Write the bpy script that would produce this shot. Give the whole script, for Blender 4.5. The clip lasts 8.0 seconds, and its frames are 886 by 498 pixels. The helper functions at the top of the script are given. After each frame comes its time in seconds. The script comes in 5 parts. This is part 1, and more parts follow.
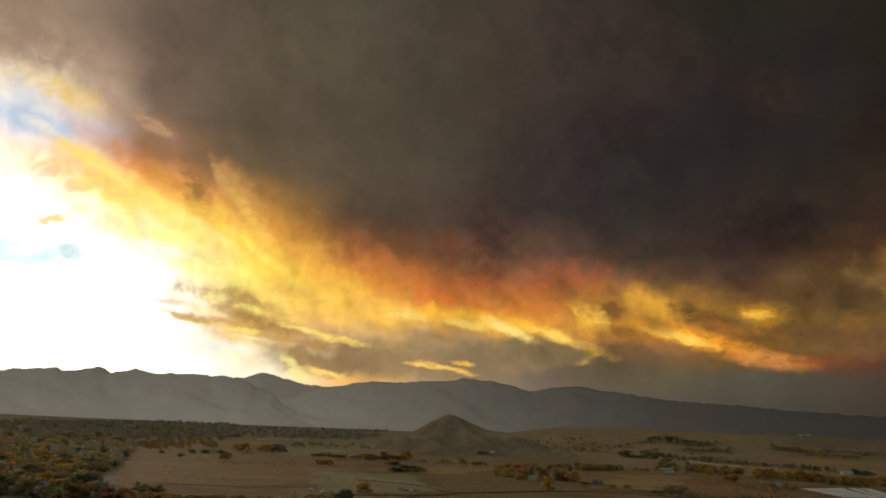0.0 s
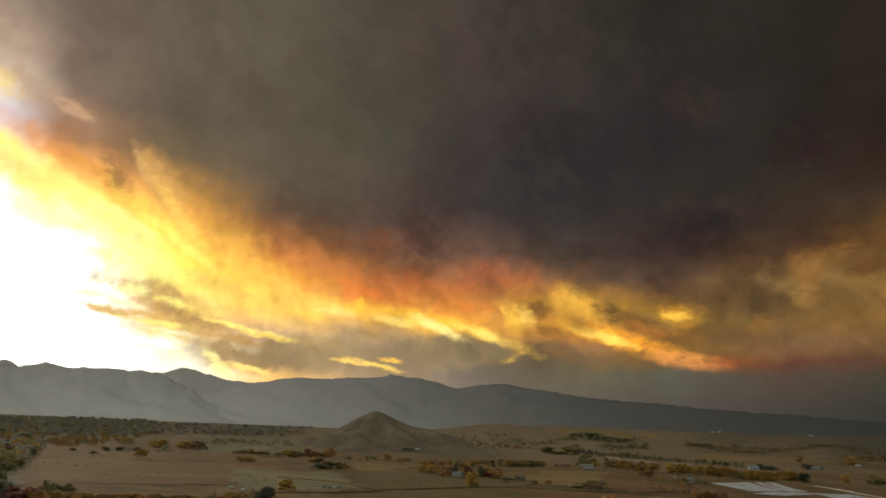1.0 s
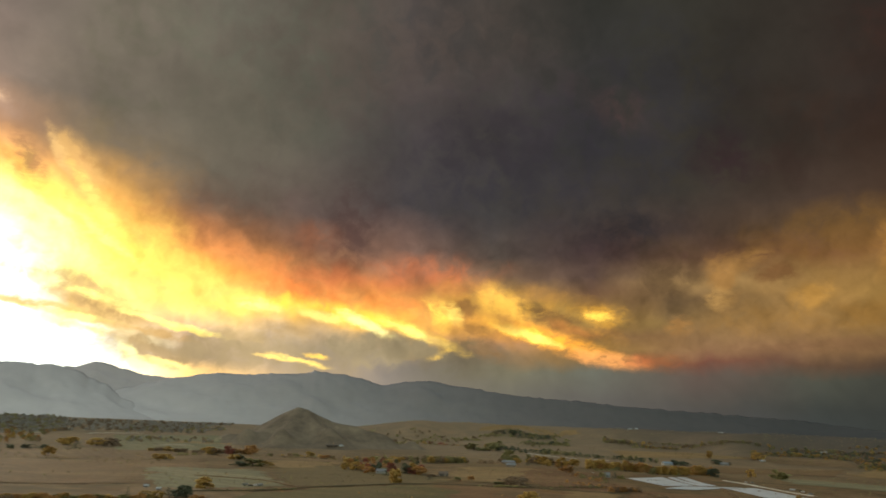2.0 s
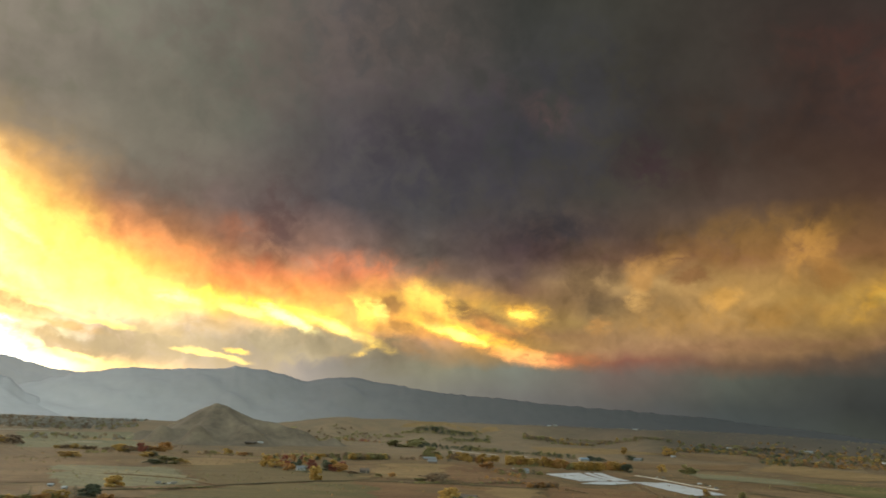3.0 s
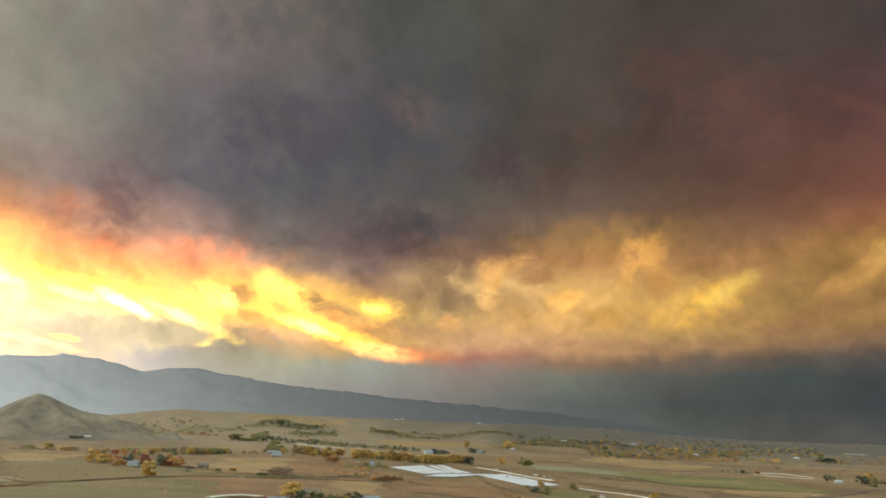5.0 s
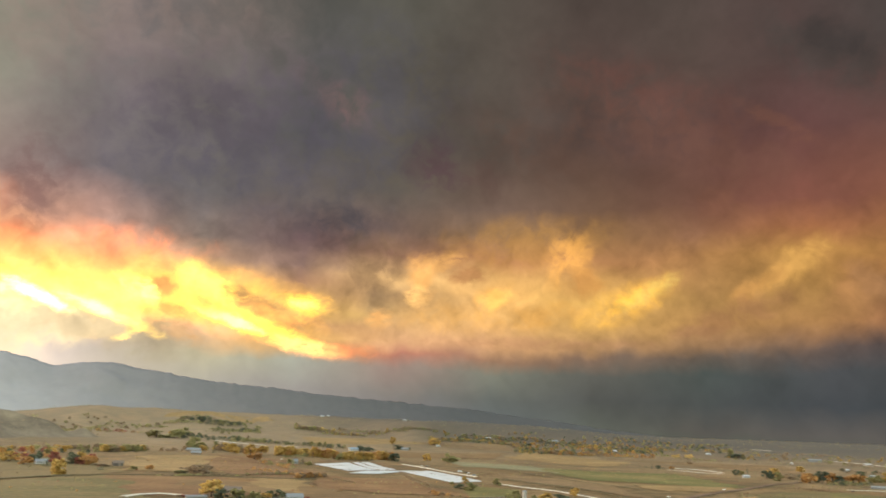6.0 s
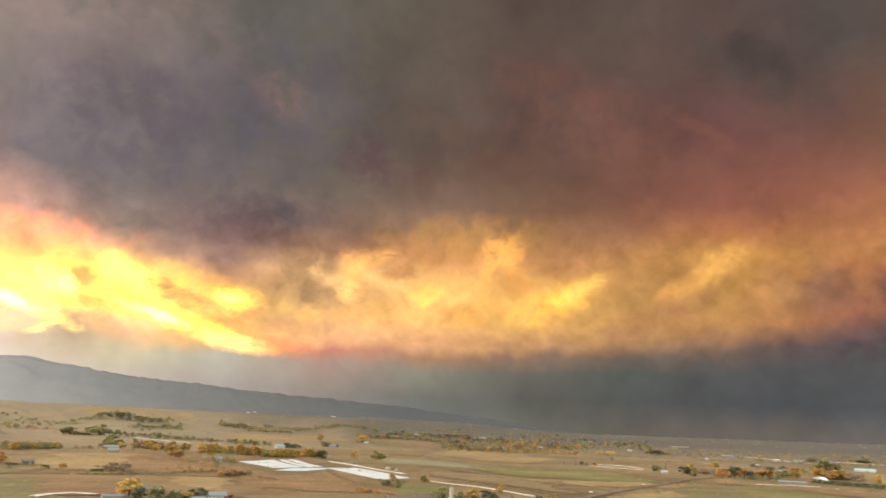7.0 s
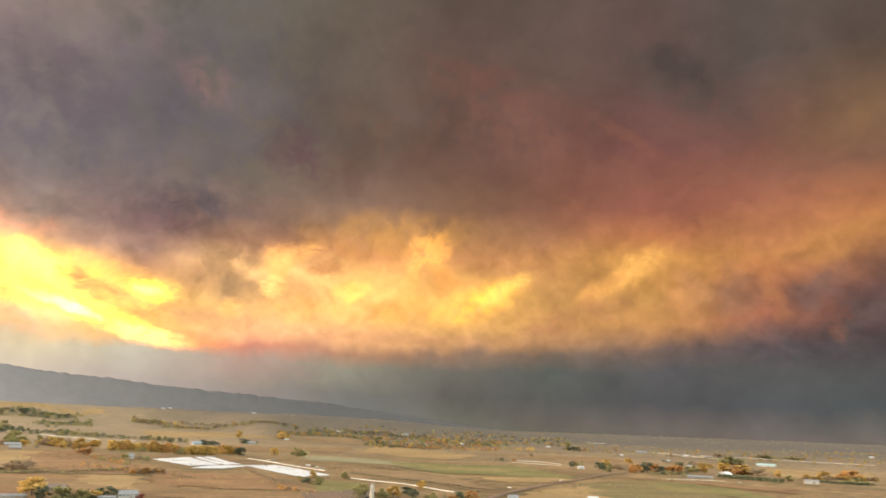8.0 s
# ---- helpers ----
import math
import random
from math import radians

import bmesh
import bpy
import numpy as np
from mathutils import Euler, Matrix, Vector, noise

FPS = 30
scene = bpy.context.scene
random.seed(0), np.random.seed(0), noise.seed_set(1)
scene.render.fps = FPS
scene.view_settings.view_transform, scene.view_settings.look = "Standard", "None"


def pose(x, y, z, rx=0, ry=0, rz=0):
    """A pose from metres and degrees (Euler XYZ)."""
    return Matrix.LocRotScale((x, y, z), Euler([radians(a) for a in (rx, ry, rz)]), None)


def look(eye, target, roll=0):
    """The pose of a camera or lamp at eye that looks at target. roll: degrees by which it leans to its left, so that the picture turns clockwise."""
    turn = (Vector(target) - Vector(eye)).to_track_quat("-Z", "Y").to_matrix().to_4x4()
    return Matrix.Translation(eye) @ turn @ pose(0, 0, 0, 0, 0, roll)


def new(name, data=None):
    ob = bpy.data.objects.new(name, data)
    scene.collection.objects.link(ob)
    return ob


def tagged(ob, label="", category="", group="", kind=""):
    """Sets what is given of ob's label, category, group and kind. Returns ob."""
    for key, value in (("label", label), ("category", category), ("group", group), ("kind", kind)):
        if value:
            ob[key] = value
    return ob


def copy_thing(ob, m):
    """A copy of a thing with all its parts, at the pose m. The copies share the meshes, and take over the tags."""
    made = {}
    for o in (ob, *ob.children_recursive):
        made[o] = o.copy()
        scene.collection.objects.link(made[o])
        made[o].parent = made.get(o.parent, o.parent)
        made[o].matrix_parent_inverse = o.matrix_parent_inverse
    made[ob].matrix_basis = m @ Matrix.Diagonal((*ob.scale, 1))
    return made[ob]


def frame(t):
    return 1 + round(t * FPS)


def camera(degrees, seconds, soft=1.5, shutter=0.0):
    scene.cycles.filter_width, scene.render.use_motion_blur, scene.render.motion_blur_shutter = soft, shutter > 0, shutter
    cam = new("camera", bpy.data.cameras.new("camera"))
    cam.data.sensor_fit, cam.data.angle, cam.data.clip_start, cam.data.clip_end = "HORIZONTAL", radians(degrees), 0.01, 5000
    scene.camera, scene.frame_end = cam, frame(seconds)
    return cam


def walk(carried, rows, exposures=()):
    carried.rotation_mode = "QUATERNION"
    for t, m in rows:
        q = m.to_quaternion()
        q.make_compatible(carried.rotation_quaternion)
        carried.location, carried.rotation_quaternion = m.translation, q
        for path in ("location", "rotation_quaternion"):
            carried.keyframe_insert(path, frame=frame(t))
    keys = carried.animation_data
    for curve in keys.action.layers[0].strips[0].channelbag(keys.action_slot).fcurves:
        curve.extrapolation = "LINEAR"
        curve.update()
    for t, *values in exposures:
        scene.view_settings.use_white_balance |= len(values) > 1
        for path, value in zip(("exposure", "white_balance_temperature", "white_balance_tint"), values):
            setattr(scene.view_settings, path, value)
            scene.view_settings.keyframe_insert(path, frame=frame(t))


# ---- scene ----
# ---------------------------------------------------------------- camera
# A drone hovers 60 m over the plain and pans to the right; no travel.
EYE = (0.0, 0.0, 60.0)
PITCH, ROLL = 14.71, 2.47
YAW = [(0.0, 0.0), (0.5, 2.97), (1.0, 5.82), (1.5, 8.72), (3.0, 17.79), (3.5, 20.78), (4.0, 23.76), (4.5, 26.75),
       (6.0, 35.52), (6.5, 38.3), (7.0, 41.1), (7.5, 44.08), (8.0, 47.17)]


def heading(yaw):
    a, p = radians(yaw), radians(PITCH)
    to = Vector(EYE) + 100 * Vector((math.sin(a) * math.cos(p), math.cos(a) * math.cos(p), math.sin(p)))
    return look(EYE, to, ROLL)


cam = camera(64.06, 8.0, soft=1.7, shutter=0.5)
EXPOSURES = [(0.0, -0.05, 6750, 12), (1.5, 0.57, 6000, 8), (3.0, 1.28, 5550, 6), (4.5, 1.9, 5450, 6), (6.0, 2.28, 5700, 10), (8.0, 2.72, 6150, 18)]
walk(cam, [(t, heading(y)) for t, y in YAW], EXPOSURES)

# ---------------------------------------------------------------- world: smoke, glow and open sky
SUN_AZ, SUN_EL = -27.0, 6.5
world = bpy.data.worlds.new("world")
scene.world = world
world.use_nodes = True
WT = world.node_tree
WT.nodes.clear()


def linear(rgb, stops=0.0):
    out = []
    for c in rgb:
        c = c / 255.0
        out.append((c / 12.92 if c < 0.04045 else ((c + 0.055) / 1.055) ** 2.4) * 2 ** -stops)
    return out


def put(tree, socket, value):
    if isinstance(value, bpy.types.NodeSocket):
        tree.links.new(value, socket)
    elif value is not None:
        socket.default_value = value


def op(tree, kind, a, b=None, c=None, clamp=False):
    n = tree.nodes.new("ShaderNodeMath")
    n.operation, n.use_clamp = kind, clamp
    for s, v in zip(n.inputs, (a, b, c)):
        put(tree, s, v)
    return n.outputs[0]


def vop(tree, kind, a, b=None, scale=None):
    n = tree.nodes.new("ShaderNodeVectorMath")
    n.operation = kind
    put(tree, n.inputs[0], a)
    put(tree, n.inputs[1], b)
    if scale is not None:
        put(tree, n.inputs[3], scale)
    return n.outputs["Value" if kind == "DOT_PRODUCT" else 0]


def span(tree, value, a, b, to0=0.0, to1=1.0, smooth=True):
    n = tree.nodes.new("ShaderNodeMapRange")
    n.interpolation_type = "SMOOTHSTEP" if smooth else "LINEAR"
    for i, v in enumerate((value, a, b, to0, to1)):
        put(tree, n.inputs[i], v)
    return n.outputs[0]


def blend(tree, fac, a, b, kind="MIX"):
    n = tree.nodes.new("ShaderNodeMix")
    n.data_type, n.blend_type, n.clamp_factor = "RGBA", kind, True
    put(tree, n.inputs[0], fac)
    put(tree, n.inputs[6], a)
    put(tree, n.inputs[7], b)
    return n.outputs[2]


def grain(tree, where, scale, detail=4.0, rough=0.55, warp=0.0, colour=False):
    n = tree.nodes.new("ShaderNodeTexNoise")
    put(tree, n.inputs["Vector"], where)
    put(tree, n.inputs["Scale"], scale)
    put(tree, n.inputs["Detail"], detail)
    put(tree, n.inputs["Roughness"], rough)
    put(tree, n.inputs["Distortion"], warp)
    return n.outputs["Color" if colour else "Fac"]


def joined(tree, x, y, z=0.0):
    n = tree.nodes.new("ShaderNodeCombineXYZ")
    for s, v in zip(n.inputs, (x, y, z)):
        put(tree, s, v)
    return n.outputs[0]


def rgba(c, k=1.0):
    return (c[0] * k, c[1] * k, c[2] * k, 1.0)


way = WT.nodes.new("ShaderNodeTexCoord").outputs["Generated"]
sep = WT.nodes.new("ShaderNodeSeparateXYZ")
WT.links.new(way, sep.inputs[0])
AZ = op(WT, "MULTIPLY", op(WT, "ARCTAN2", sep.outputs[0], sep.outputs[1]), 180 / math.pi)
EL = op(WT, "MULTIPLY", op(WT, "ARCSINE", sep.outputs[2]), 180 / math.pi)
FLAT = joined(WT, AZ, EL)

# billowing: the smoke's coordinates, stirred at two scales
turned = WT.nodes.new("ShaderNodeMapping")
WT.links.new(way, turned.inputs[0])
turned.inputs[2].default_value, turned.inputs[3].default_value = (0.6, 0.45, 0.9), (57.3, 57.3, 57.3)
DEEP = turned.outputs[0]
low = vop(WT, "SUBTRACT", grain(WT, DEEP, 0.09, 2.0, 0.45, colour=True), (0.5, 0.5, 0.5))
fine = vop(WT, "SUBTRACT", grain(WT, DEEP, 0.34, 4.0, 0.5, 0.2, colour=True), (0.5, 0.5, 0.5))
STIR = vop(WT, "ADD", vop(WT, "ADD", FLAT, vop(WT, "MULTIPLY", low, (3.0, 1.4, 0.0))), vop(WT, "MULTIPLY", fine, (2.6, 1.7, 0.0)))
ssep = WT.nodes.new("ShaderNodeSeparateXYZ")
WT.links.new(STIR, ssep.inputs[0])
SAZ, SEL = ssep.outputs[0], ssep.outputs[1]
HEIGHT = span(WT, SEL, -4.0, 40.0, smooth=False)


def smoke_column(stops, *tones):
    """The tones of one upright strip of the smoke, from the horizon up: (elevation, r, g, b), as bright as they look at so many stops."""
    n = WT.nodes.new("ShaderNodeValToRGB")
    band = n.color_ramp.elements
    spots = [(el + 4.0) / 44.0 for el, *_ in tones]
    band[0].position, band[1].position = spots[0], spots[-1]
    for spot in spots[1:-1]:
        band.new(spot)
    for e, (el, *rgb) in zip(band, tones):
        e.color = rgba(linear(rgb, stops), 0.25)
    WT.links.new(HEIGHT, n.inputs[0])
    return n.outputs[0]


COLUMNS = []
COLUMNS.append((-32, smoke_column(-1.3, (0, 255, 246, 225), (8, 255, 253, 248), (9.5, 236, 250, 255), (10.6, 175, 212, 232), (12, 190, 222, 238), (13.2, 255, 255, 250), (15, 255, 248, 215), (17, 235, 200, 160),
                                  (18.5, 200, 170, 150), (20.5, 165, 165, 172), (23, 174, 160, 137), (25, 130, 111, 94), (28, 97, 84, 70), (36, 78, 66, 56))))
COLUMNS.append((-24, smoke_column(-1.0, (0, 255, 245, 215), (6, 255, 255, 250), (10, 255, 255, 248), (12, 255, 250, 215), (13.5, 250, 215, 130), (15.5, 250, 195, 95),
                                  (17.5, 205, 140, 75), (19.5, 125, 88, 60), (23, 88, 72, 60), (28, 76, 64, 55), (36, 70, 60, 52))))
COLUMNS.append((-16, smoke_column(-0.3, (0, 255, 240, 200), (4.6, 255, 252, 225), (5.8, 255, 235, 160), (7, 215, 175, 105), (8.6, 200, 158, 88), (10, 252, 215, 105), (11.5, 255, 225, 95), (13.5, 240, 185, 75),
                                  (15.5, 213, 148, 64), (17.5, 157, 113, 56), (20, 102, 84, 60), (23, 80, 72, 56), (28, 76, 69, 54), (36, 71, 65, 52))))
COLUMNS.append((-8, smoke_column(0, (0, 227, 179, 127), (4, 255, 197, 113), (5, 170, 141, 113), (6.8, 199, 162, 123), (8.5, 235, 184, 102), (10, 255, 197, 86), (11.5, 244, 160, 60), (13, 190, 118, 57),
                                  (14.5, 136, 87, 49), (16.5, 96, 72, 54), (19, 87, 76, 61), (28, 86, 80, 65), (36, 78, 72, 60))))
COLUMNS.append((0, smoke_column(0, (0, 151, 128, 102), (4, 166, 140, 106), (6, 156, 134, 104), (7.2, 172, 146, 112), (8.4, 215, 164, 86), (9.2, 249, 188, 84), (10, 220, 144, 72), (11, 182, 114, 56),
                                  (12.5, 146, 98, 58), (14.2, 112, 78, 56), (17, 82, 66, 57), (23, 72, 67, 55), (36, 67, 62, 50))))
COLUMNS.append((8, smoke_column(0, (0, 114, 103, 91), (4, 116, 103, 88), (6.3, 102, 90, 80), (7.4, 175, 134, 74), (8.3, 212, 154, 68), (9.2, 200, 134, 62), (10.4, 180, 117, 56), (11.6, 166, 98, 52),
                                  (12.8, 134, 90, 64), (14.2, 98, 72, 58), (18, 58, 51, 48), (23, 56, 50, 46), (36, 58, 51, 46))))
COLUMNS.append((16, smoke_column(0, (0, 91, 84, 74), (3, 91, 84, 70), (5.2, 99, 90, 68), (6.4, 116, 90, 61), (7.2, 145, 103, 68), (8.2, 156, 106, 54), (9.4, 174, 130, 58), (10.4, 158, 122, 52),
                                  (11.4, 134, 101, 56), (12.7, 102, 78, 57), (14.3, 71, 59, 49), (18, 52, 47, 43), (36, 54, 48, 41))))
COLUMNS.append((24, smoke_column(1.75, (0, 133, 128, 119), (3, 138, 128, 114), (5, 152, 146, 123), (6, 196, 149, 84), (7, 213, 161, 84), (8, 166, 122, 75), (9.2, 215, 170, 88), (10.2, 180, 135, 77),
                                  (11.2, 155, 113, 79), (12.6, 128, 99, 83), (14.5, 103, 79, 73), (18, 93, 82, 73), (23, 76, 72, 67), (36, 73, 69, 59))))
COLUMNS.append((32, smoke_column(1.75, (0, 104, 100, 99), (3, 115, 105, 92), (5, 134, 111, 94), (6, 167, 109, 83), (7, 198, 147, 98), (9, 196, 150, 90), (10.6, 165, 127, 82), (12, 226, 175, 106),
                                  (14, 136, 98, 73), (16, 102, 81, 69), (19, 84, 74, 61), (36, 76, 71, 59))))
COLUMNS.append((40, smoke_column(1.75, (0, 93, 96, 91), (3, 99, 98, 87), (5, 116, 112, 93), (6, 142, 107, 78), (7, 190, 140, 90), (9, 200, 150, 85), (11, 215, 160, 85), (12.5, 203, 151, 83),
                                  (14, 170, 116, 72), (16, 128, 96, 64), (18, 100, 78, 62), (23, 81, 69, 58), (36, 75, 66, 55))))
COLUMNS.append((48, smoke_column(2.5, (-1, 107, 112, 91), (1, 109, 108, 92), (3, 100, 97, 86), (5, 109, 104, 90), (6.3, 150, 119, 92), (7, 205, 154, 100), (9, 238, 180, 95), (11, 240, 182, 90),
                                  (14, 200, 139, 83), (16, 155, 113, 71), (18, 124, 92, 68), (23, 99, 77, 66), (36, 87, 74, 63))))
COLUMNS.append((56, smoke_column(2.6, (-1, 104, 106, 84), (1, 105, 98, 85), (3, 89, 89, 81), (5, 90, 93, 83), (6.4, 121, 104, 85), (7.2, 180, 135, 90), (9, 205, 150, 85), (11, 196, 145, 80),
                                  (14, 182, 128, 74), (16, 157, 109, 75), (18, 131, 89, 68), (23, 110, 78, 67), (28, 99, 80, 68), (36, 91, 78, 67))))
COLUMNS.append((64, smoke_column(2.6, (-1, 104, 103, 85), (1, 107, 99, 88), (3, 85, 85, 82), (5.5, 91, 89, 85), (7, 118, 97, 82), (8, 165, 120, 80), (9, 195, 140, 80), (11, 205, 150, 80),
                                  (14, 208, 149, 74), (16, 183, 117, 71), (18, 148, 91, 70), (23, 116, 78, 69), (28, 101, 78, 69), (36, 92, 76, 67))))
COLUMNS.append((72, smoke_column(2.6, (-1, 108, 105, 88), (1, 114, 104, 92), (3, 82, 84, 81), (5.5, 86, 86, 80), (7, 90, 80, 78), (8, 115, 85, 72), (9, 158, 100, 72), (11, 150, 98, 70),
                                  (12.6, 185, 120, 70), (14, 185, 125, 72), (16, 178, 117, 75), (18, 160, 102, 75), (23, 118, 83, 70), (28, 91, 80, 71), (36, 88, 77, 68))))
COLUMNS.append((80, smoke_column(2.6, (-1, 106, 105, 89), (1, 111, 105, 93), (3, 79, 83, 79), (6, 80, 77, 73), (8, 86, 72, 70), (11, 108, 78, 68), (13, 132, 92, 70), (14.4, 172, 116, 70),
                                  (16, 190, 125, 75), (18, 165, 108, 72), (20, 128, 92, 70), (23, 128, 98, 70), (28, 92, 78, 66), (36, 85, 76, 66))))
tone = COLUMNS[0][1]
for (a0, _), (a1, col) in zip(COLUMNS, COLUMNS[1:]):
    tone = blend(WT, span(WT, SAZ, float(a0), float(a1), smooth=False), tone, col)

# folds and lobes: the lit folds, streaks and dark lobes that stand out of the smoke, with billowing edges
curl = vop(WT, "SUBTRACT", grain(WT, vop(WT, "ADD", DEEP, (5.0, 70.0, 0.0)), 0.5, 4.0, 0.5, 0.2, colour=True), (0.5, 0.5, 0.5))
lace = vop(WT, "SUBTRACT", grain(WT, vop(WT, "ADD", DEEP, (31.0, 9.0, 0.0)), 1.0, 4.0, 0.55, 0.3, colour=True), (0.5, 0.5, 0.5))
RAGGED = vop(WT, "ADD", FLAT, vop(WT, "MULTIPLY", curl, (2.2, 1.7, 0.0)))
WISPY = vop(WT, "ADD", FLAT, vop(WT, "MULTIPLY", lace, (1.5, 0.6, 0.0)))
BILLOW = span(WT, grain(WT, vop(WT, "ADD", RAGGED, (90.0, 20.0, 7.3)), 0.52, 5.0, 0.58, 0.3), 0.3, 0.7, 0.25, 1.75, False)
SHRED = span(WT, grain(WT, vop(WT, "MULTIPLY", vop(WT, "ADD", WISPY, (17.0, 52.0, 3.1)), (1.0, 2.2, 1.0)), 0.8, 5.0, 0.6, 0.3), 0.3, 0.7, 0.4, 1.6, False)


def puff(az, el, wide, high, lean, rgb, stops, much, soft):
    """A lit fold, streak or dark lobe of smoke at that azimuth and elevation, degrees wide and high, leaning; soft: how far its edge fades inwards."""
    global tone
    m = WT.nodes.new("ShaderNodeMapping")
    m.vector_type = "TEXTURE"
    broad = high > 0.95
    WT.links.new(RAGGED if broad else WISPY, m.inputs[0])
    m.inputs[1].default_value, m.inputs[2].default_value, m.inputs[3].default_value = (az, el, 0), (0, 0, radians(lean)), (wide * 1.3, high * 1.3, 1)
    g = WT.nodes.new("ShaderNodeTexGradient")
    g.gradient_type = "SPHERICAL"
    WT.links.new(m.outputs[0], g.inputs[0])
    tone = blend(WT, span(WT, op(WT, "MULTIPLY", g.outputs["Fac"], BILLOW if broad else SHRED), 0.04, soft, 0.0, much), tone, rgba(linear(rgb, stops), 0.25))


puff(-15.4, 25.5, 15.49, 8.79, -23, (97, 84, 71), -0.05, 0.50, 1.20)
puff(5.2, 29.2, 18.92, 8.82, -4, (73, 60, 51), -0.05, 0.50, 1.20)
puff(17.1, 22.7, 13.63, 7.41, 3, (41, 37, 41), -0.05, 0.60, 1.20)
puff(30.0, 25.7, 7.88, 7.92, -12, (37, 34, 35), -0.05, 0.55, 1.20)
puff(4.0, 15.8, 3.52, 5.48, -14, (57, 42, 37), -0.05, 0.50, 1.20)
puff(-34.1, 25.8, 6.35, 3.43, -5, (148, 126, 106), -0.05, 0.70, 1.05)
puff(-33.8, 20.8, 4.34, 2.31, -2, (219, 227, 233), -0.05, 0.85, 0.99)
puff(-32.2, 20.2, 3.69, 1.02, -3, (185, 205, 229), -0.05, 0.75, 0.94)
puff(-30.0, 22.6, 3.64, 1.04, -20, (247, 213, 127), -0.05, 0.85, 0.88)
puff(-31.7, 20.1, 1.46, 0.47, -13, (252, 246, 228), -0.05, 0.80, 0.88)
puff(-25.9, 22.1, 4.93, 1.49, -17, (163, 130, 106), -0.05, 0.60, 0.99)
puff(-24.0, 21.7, 1.87, 0.59, -14, (210, 168, 127), -0.05, 0.50, 0.88)
puff(-32.7, 16.7, 4.34, 1.56, -1, (252, 249, 235), -0.05, 0.80, 0.99)
puff(-29.7, 17.4, 3.62, 1.44, -10, (230, 187, 130), -0.05, 0.75, 0.88)
puff(-24.1, 18.5, 7.59, 1.09, -24, (212, 138, 68), -0.05, 0.75, 1.15)
puff(-20.7, 16.8, 5.17, 0.94, -27, (187, 106, 51), -0.05, 0.65, 1.15)
puff(-28.6, 18.6, 3.30, 0.73, -18, (252, 221, 120), -0.05, 0.80, 0.83)
puff(-25.2, 16.4, 6.18, 1.81, -22, (252, 231, 120), -0.05, 0.85, 0.88)
puff(-16.3, 14.4, 8.05, 1.57, -31, (253, 213, 90), -0.05, 0.75, 1.15)
puff(-20.5, 18.0, 2.14, 0.86, -54, (124, 88, 61), -0.05, 0.65, 0.94)
puff(-16.9, 17.6, 3.30, 1.41, -51, (196, 148, 82), -0.05, 0.80, 0.85)
puff(-18.7, 18.8, 1.95, 0.57, -58, (212, 164, 97), -0.05, 0.65, 0.83)
puff(-15.3, 15.2, 4.23, 0.66, -50, (244, 196, 94), -0.05, 0.70, 0.83)
puff(-12.9, 13.9, 4.06, 0.62, -45, (228, 166, 77), -0.05, 0.60, 0.88)
puff(-17.3, 11.6, 7.27, 1.81, -21, (252, 241, 134), -0.05, 0.85, 1.10)
puff(-12.0, 11.3, 6.11, 1.85, -26, (252, 215, 82), -0.05, 0.85, 1.10)
puff(-7.8, 10.0, 5.94, 2.23, -21, (246, 197, 87), -0.05, 0.75, 1.15)
puff(-30.0, 13.7, 1.54, 0.44, 16, (234, 187, 100), -0.05, 0.85, 0.83)
puff(-25.7, 14.1, 4.83, 1.24, -6, (252, 246, 193), -0.05, 0.75, 0.94)
puff(-30.6, 11.1, 5.52, 1.35, 13, (223, 251, 255), -0.05, 0.95, 1.00)
puff(17.9, 9.6, 9.04, 2.60, -9, (213, 145, 50), -0.05, 0.60, 1.30)
puff(6.9, 9.5, 8.83, 1.80, -7, (236, 151, 52), -0.05, 0.55, 1.20)
puff(-10.3, 12.7, 8.70, 2.68, -28, (242, 181, 74), -0.05, 0.50, 1.30)
puff(-21.8, 13.7, 6.38, 1.69, -14, (252, 245, 183), -0.05, 0.60, 1.20)
puff(-20.2, 9.8, 2.58, 1.10, -5, (186, 168, 134), -0.05, 0.85, 1.00)
puff(-15.9, 9.1, 3.27, 1.21, -10, (184, 146, 90), -0.05, 0.90, 0.83)
puff(-20.1, 7.9, 2.57, 0.42, -7, (203, 165, 97), -0.05, 0.90, 0.95)
puff(-16.6, 7.6, 4.09, 0.43, -6, (210, 168, 92), -0.05, 0.85, 0.83)
puff(-13.6, 7.9, 3.31, 0.96, -11, (166, 130, 77), -0.05, 0.85, 0.83)
puff(-11.9, 10.4, 3.15, 0.88, -16, (224, 181, 92), -0.05, 0.60, 0.88)
puff(-17.8, 9.5, 1.36, 0.52, -5, (252, 241, 153), -0.05, 0.85, 0.83)
puff(-14.7, 8.8, 1.83, 0.39, -11, (252, 236, 122), -0.05, 0.85, 0.83)
puff(-19.5, 5.8, 8.02, 0.92, -2, (252, 255, 248), -0.05, 0.80, 0.88)
puff(-10.5, 5.1, 3.55, 1.13, -9, (163, 128, 79), -0.05, 0.85, 0.83)
puff(-6.1, 5.6, 5.42, 1.85, -3, (137, 114, 77), -0.05, 0.80, 0.94)
puff(-9.2, 7.3, 4.51, 0.27, -10, (252, 223, 117), -0.05, 0.90, 0.90)
puff(-9.8, 6.5, 2.68, 0.40, -7, (174, 132, 71), -0.05, 0.75, 0.83)
puff(-7.3, 6.8, 2.71, 0.22, -7, (250, 209, 102), -0.05, 0.90, 0.90)
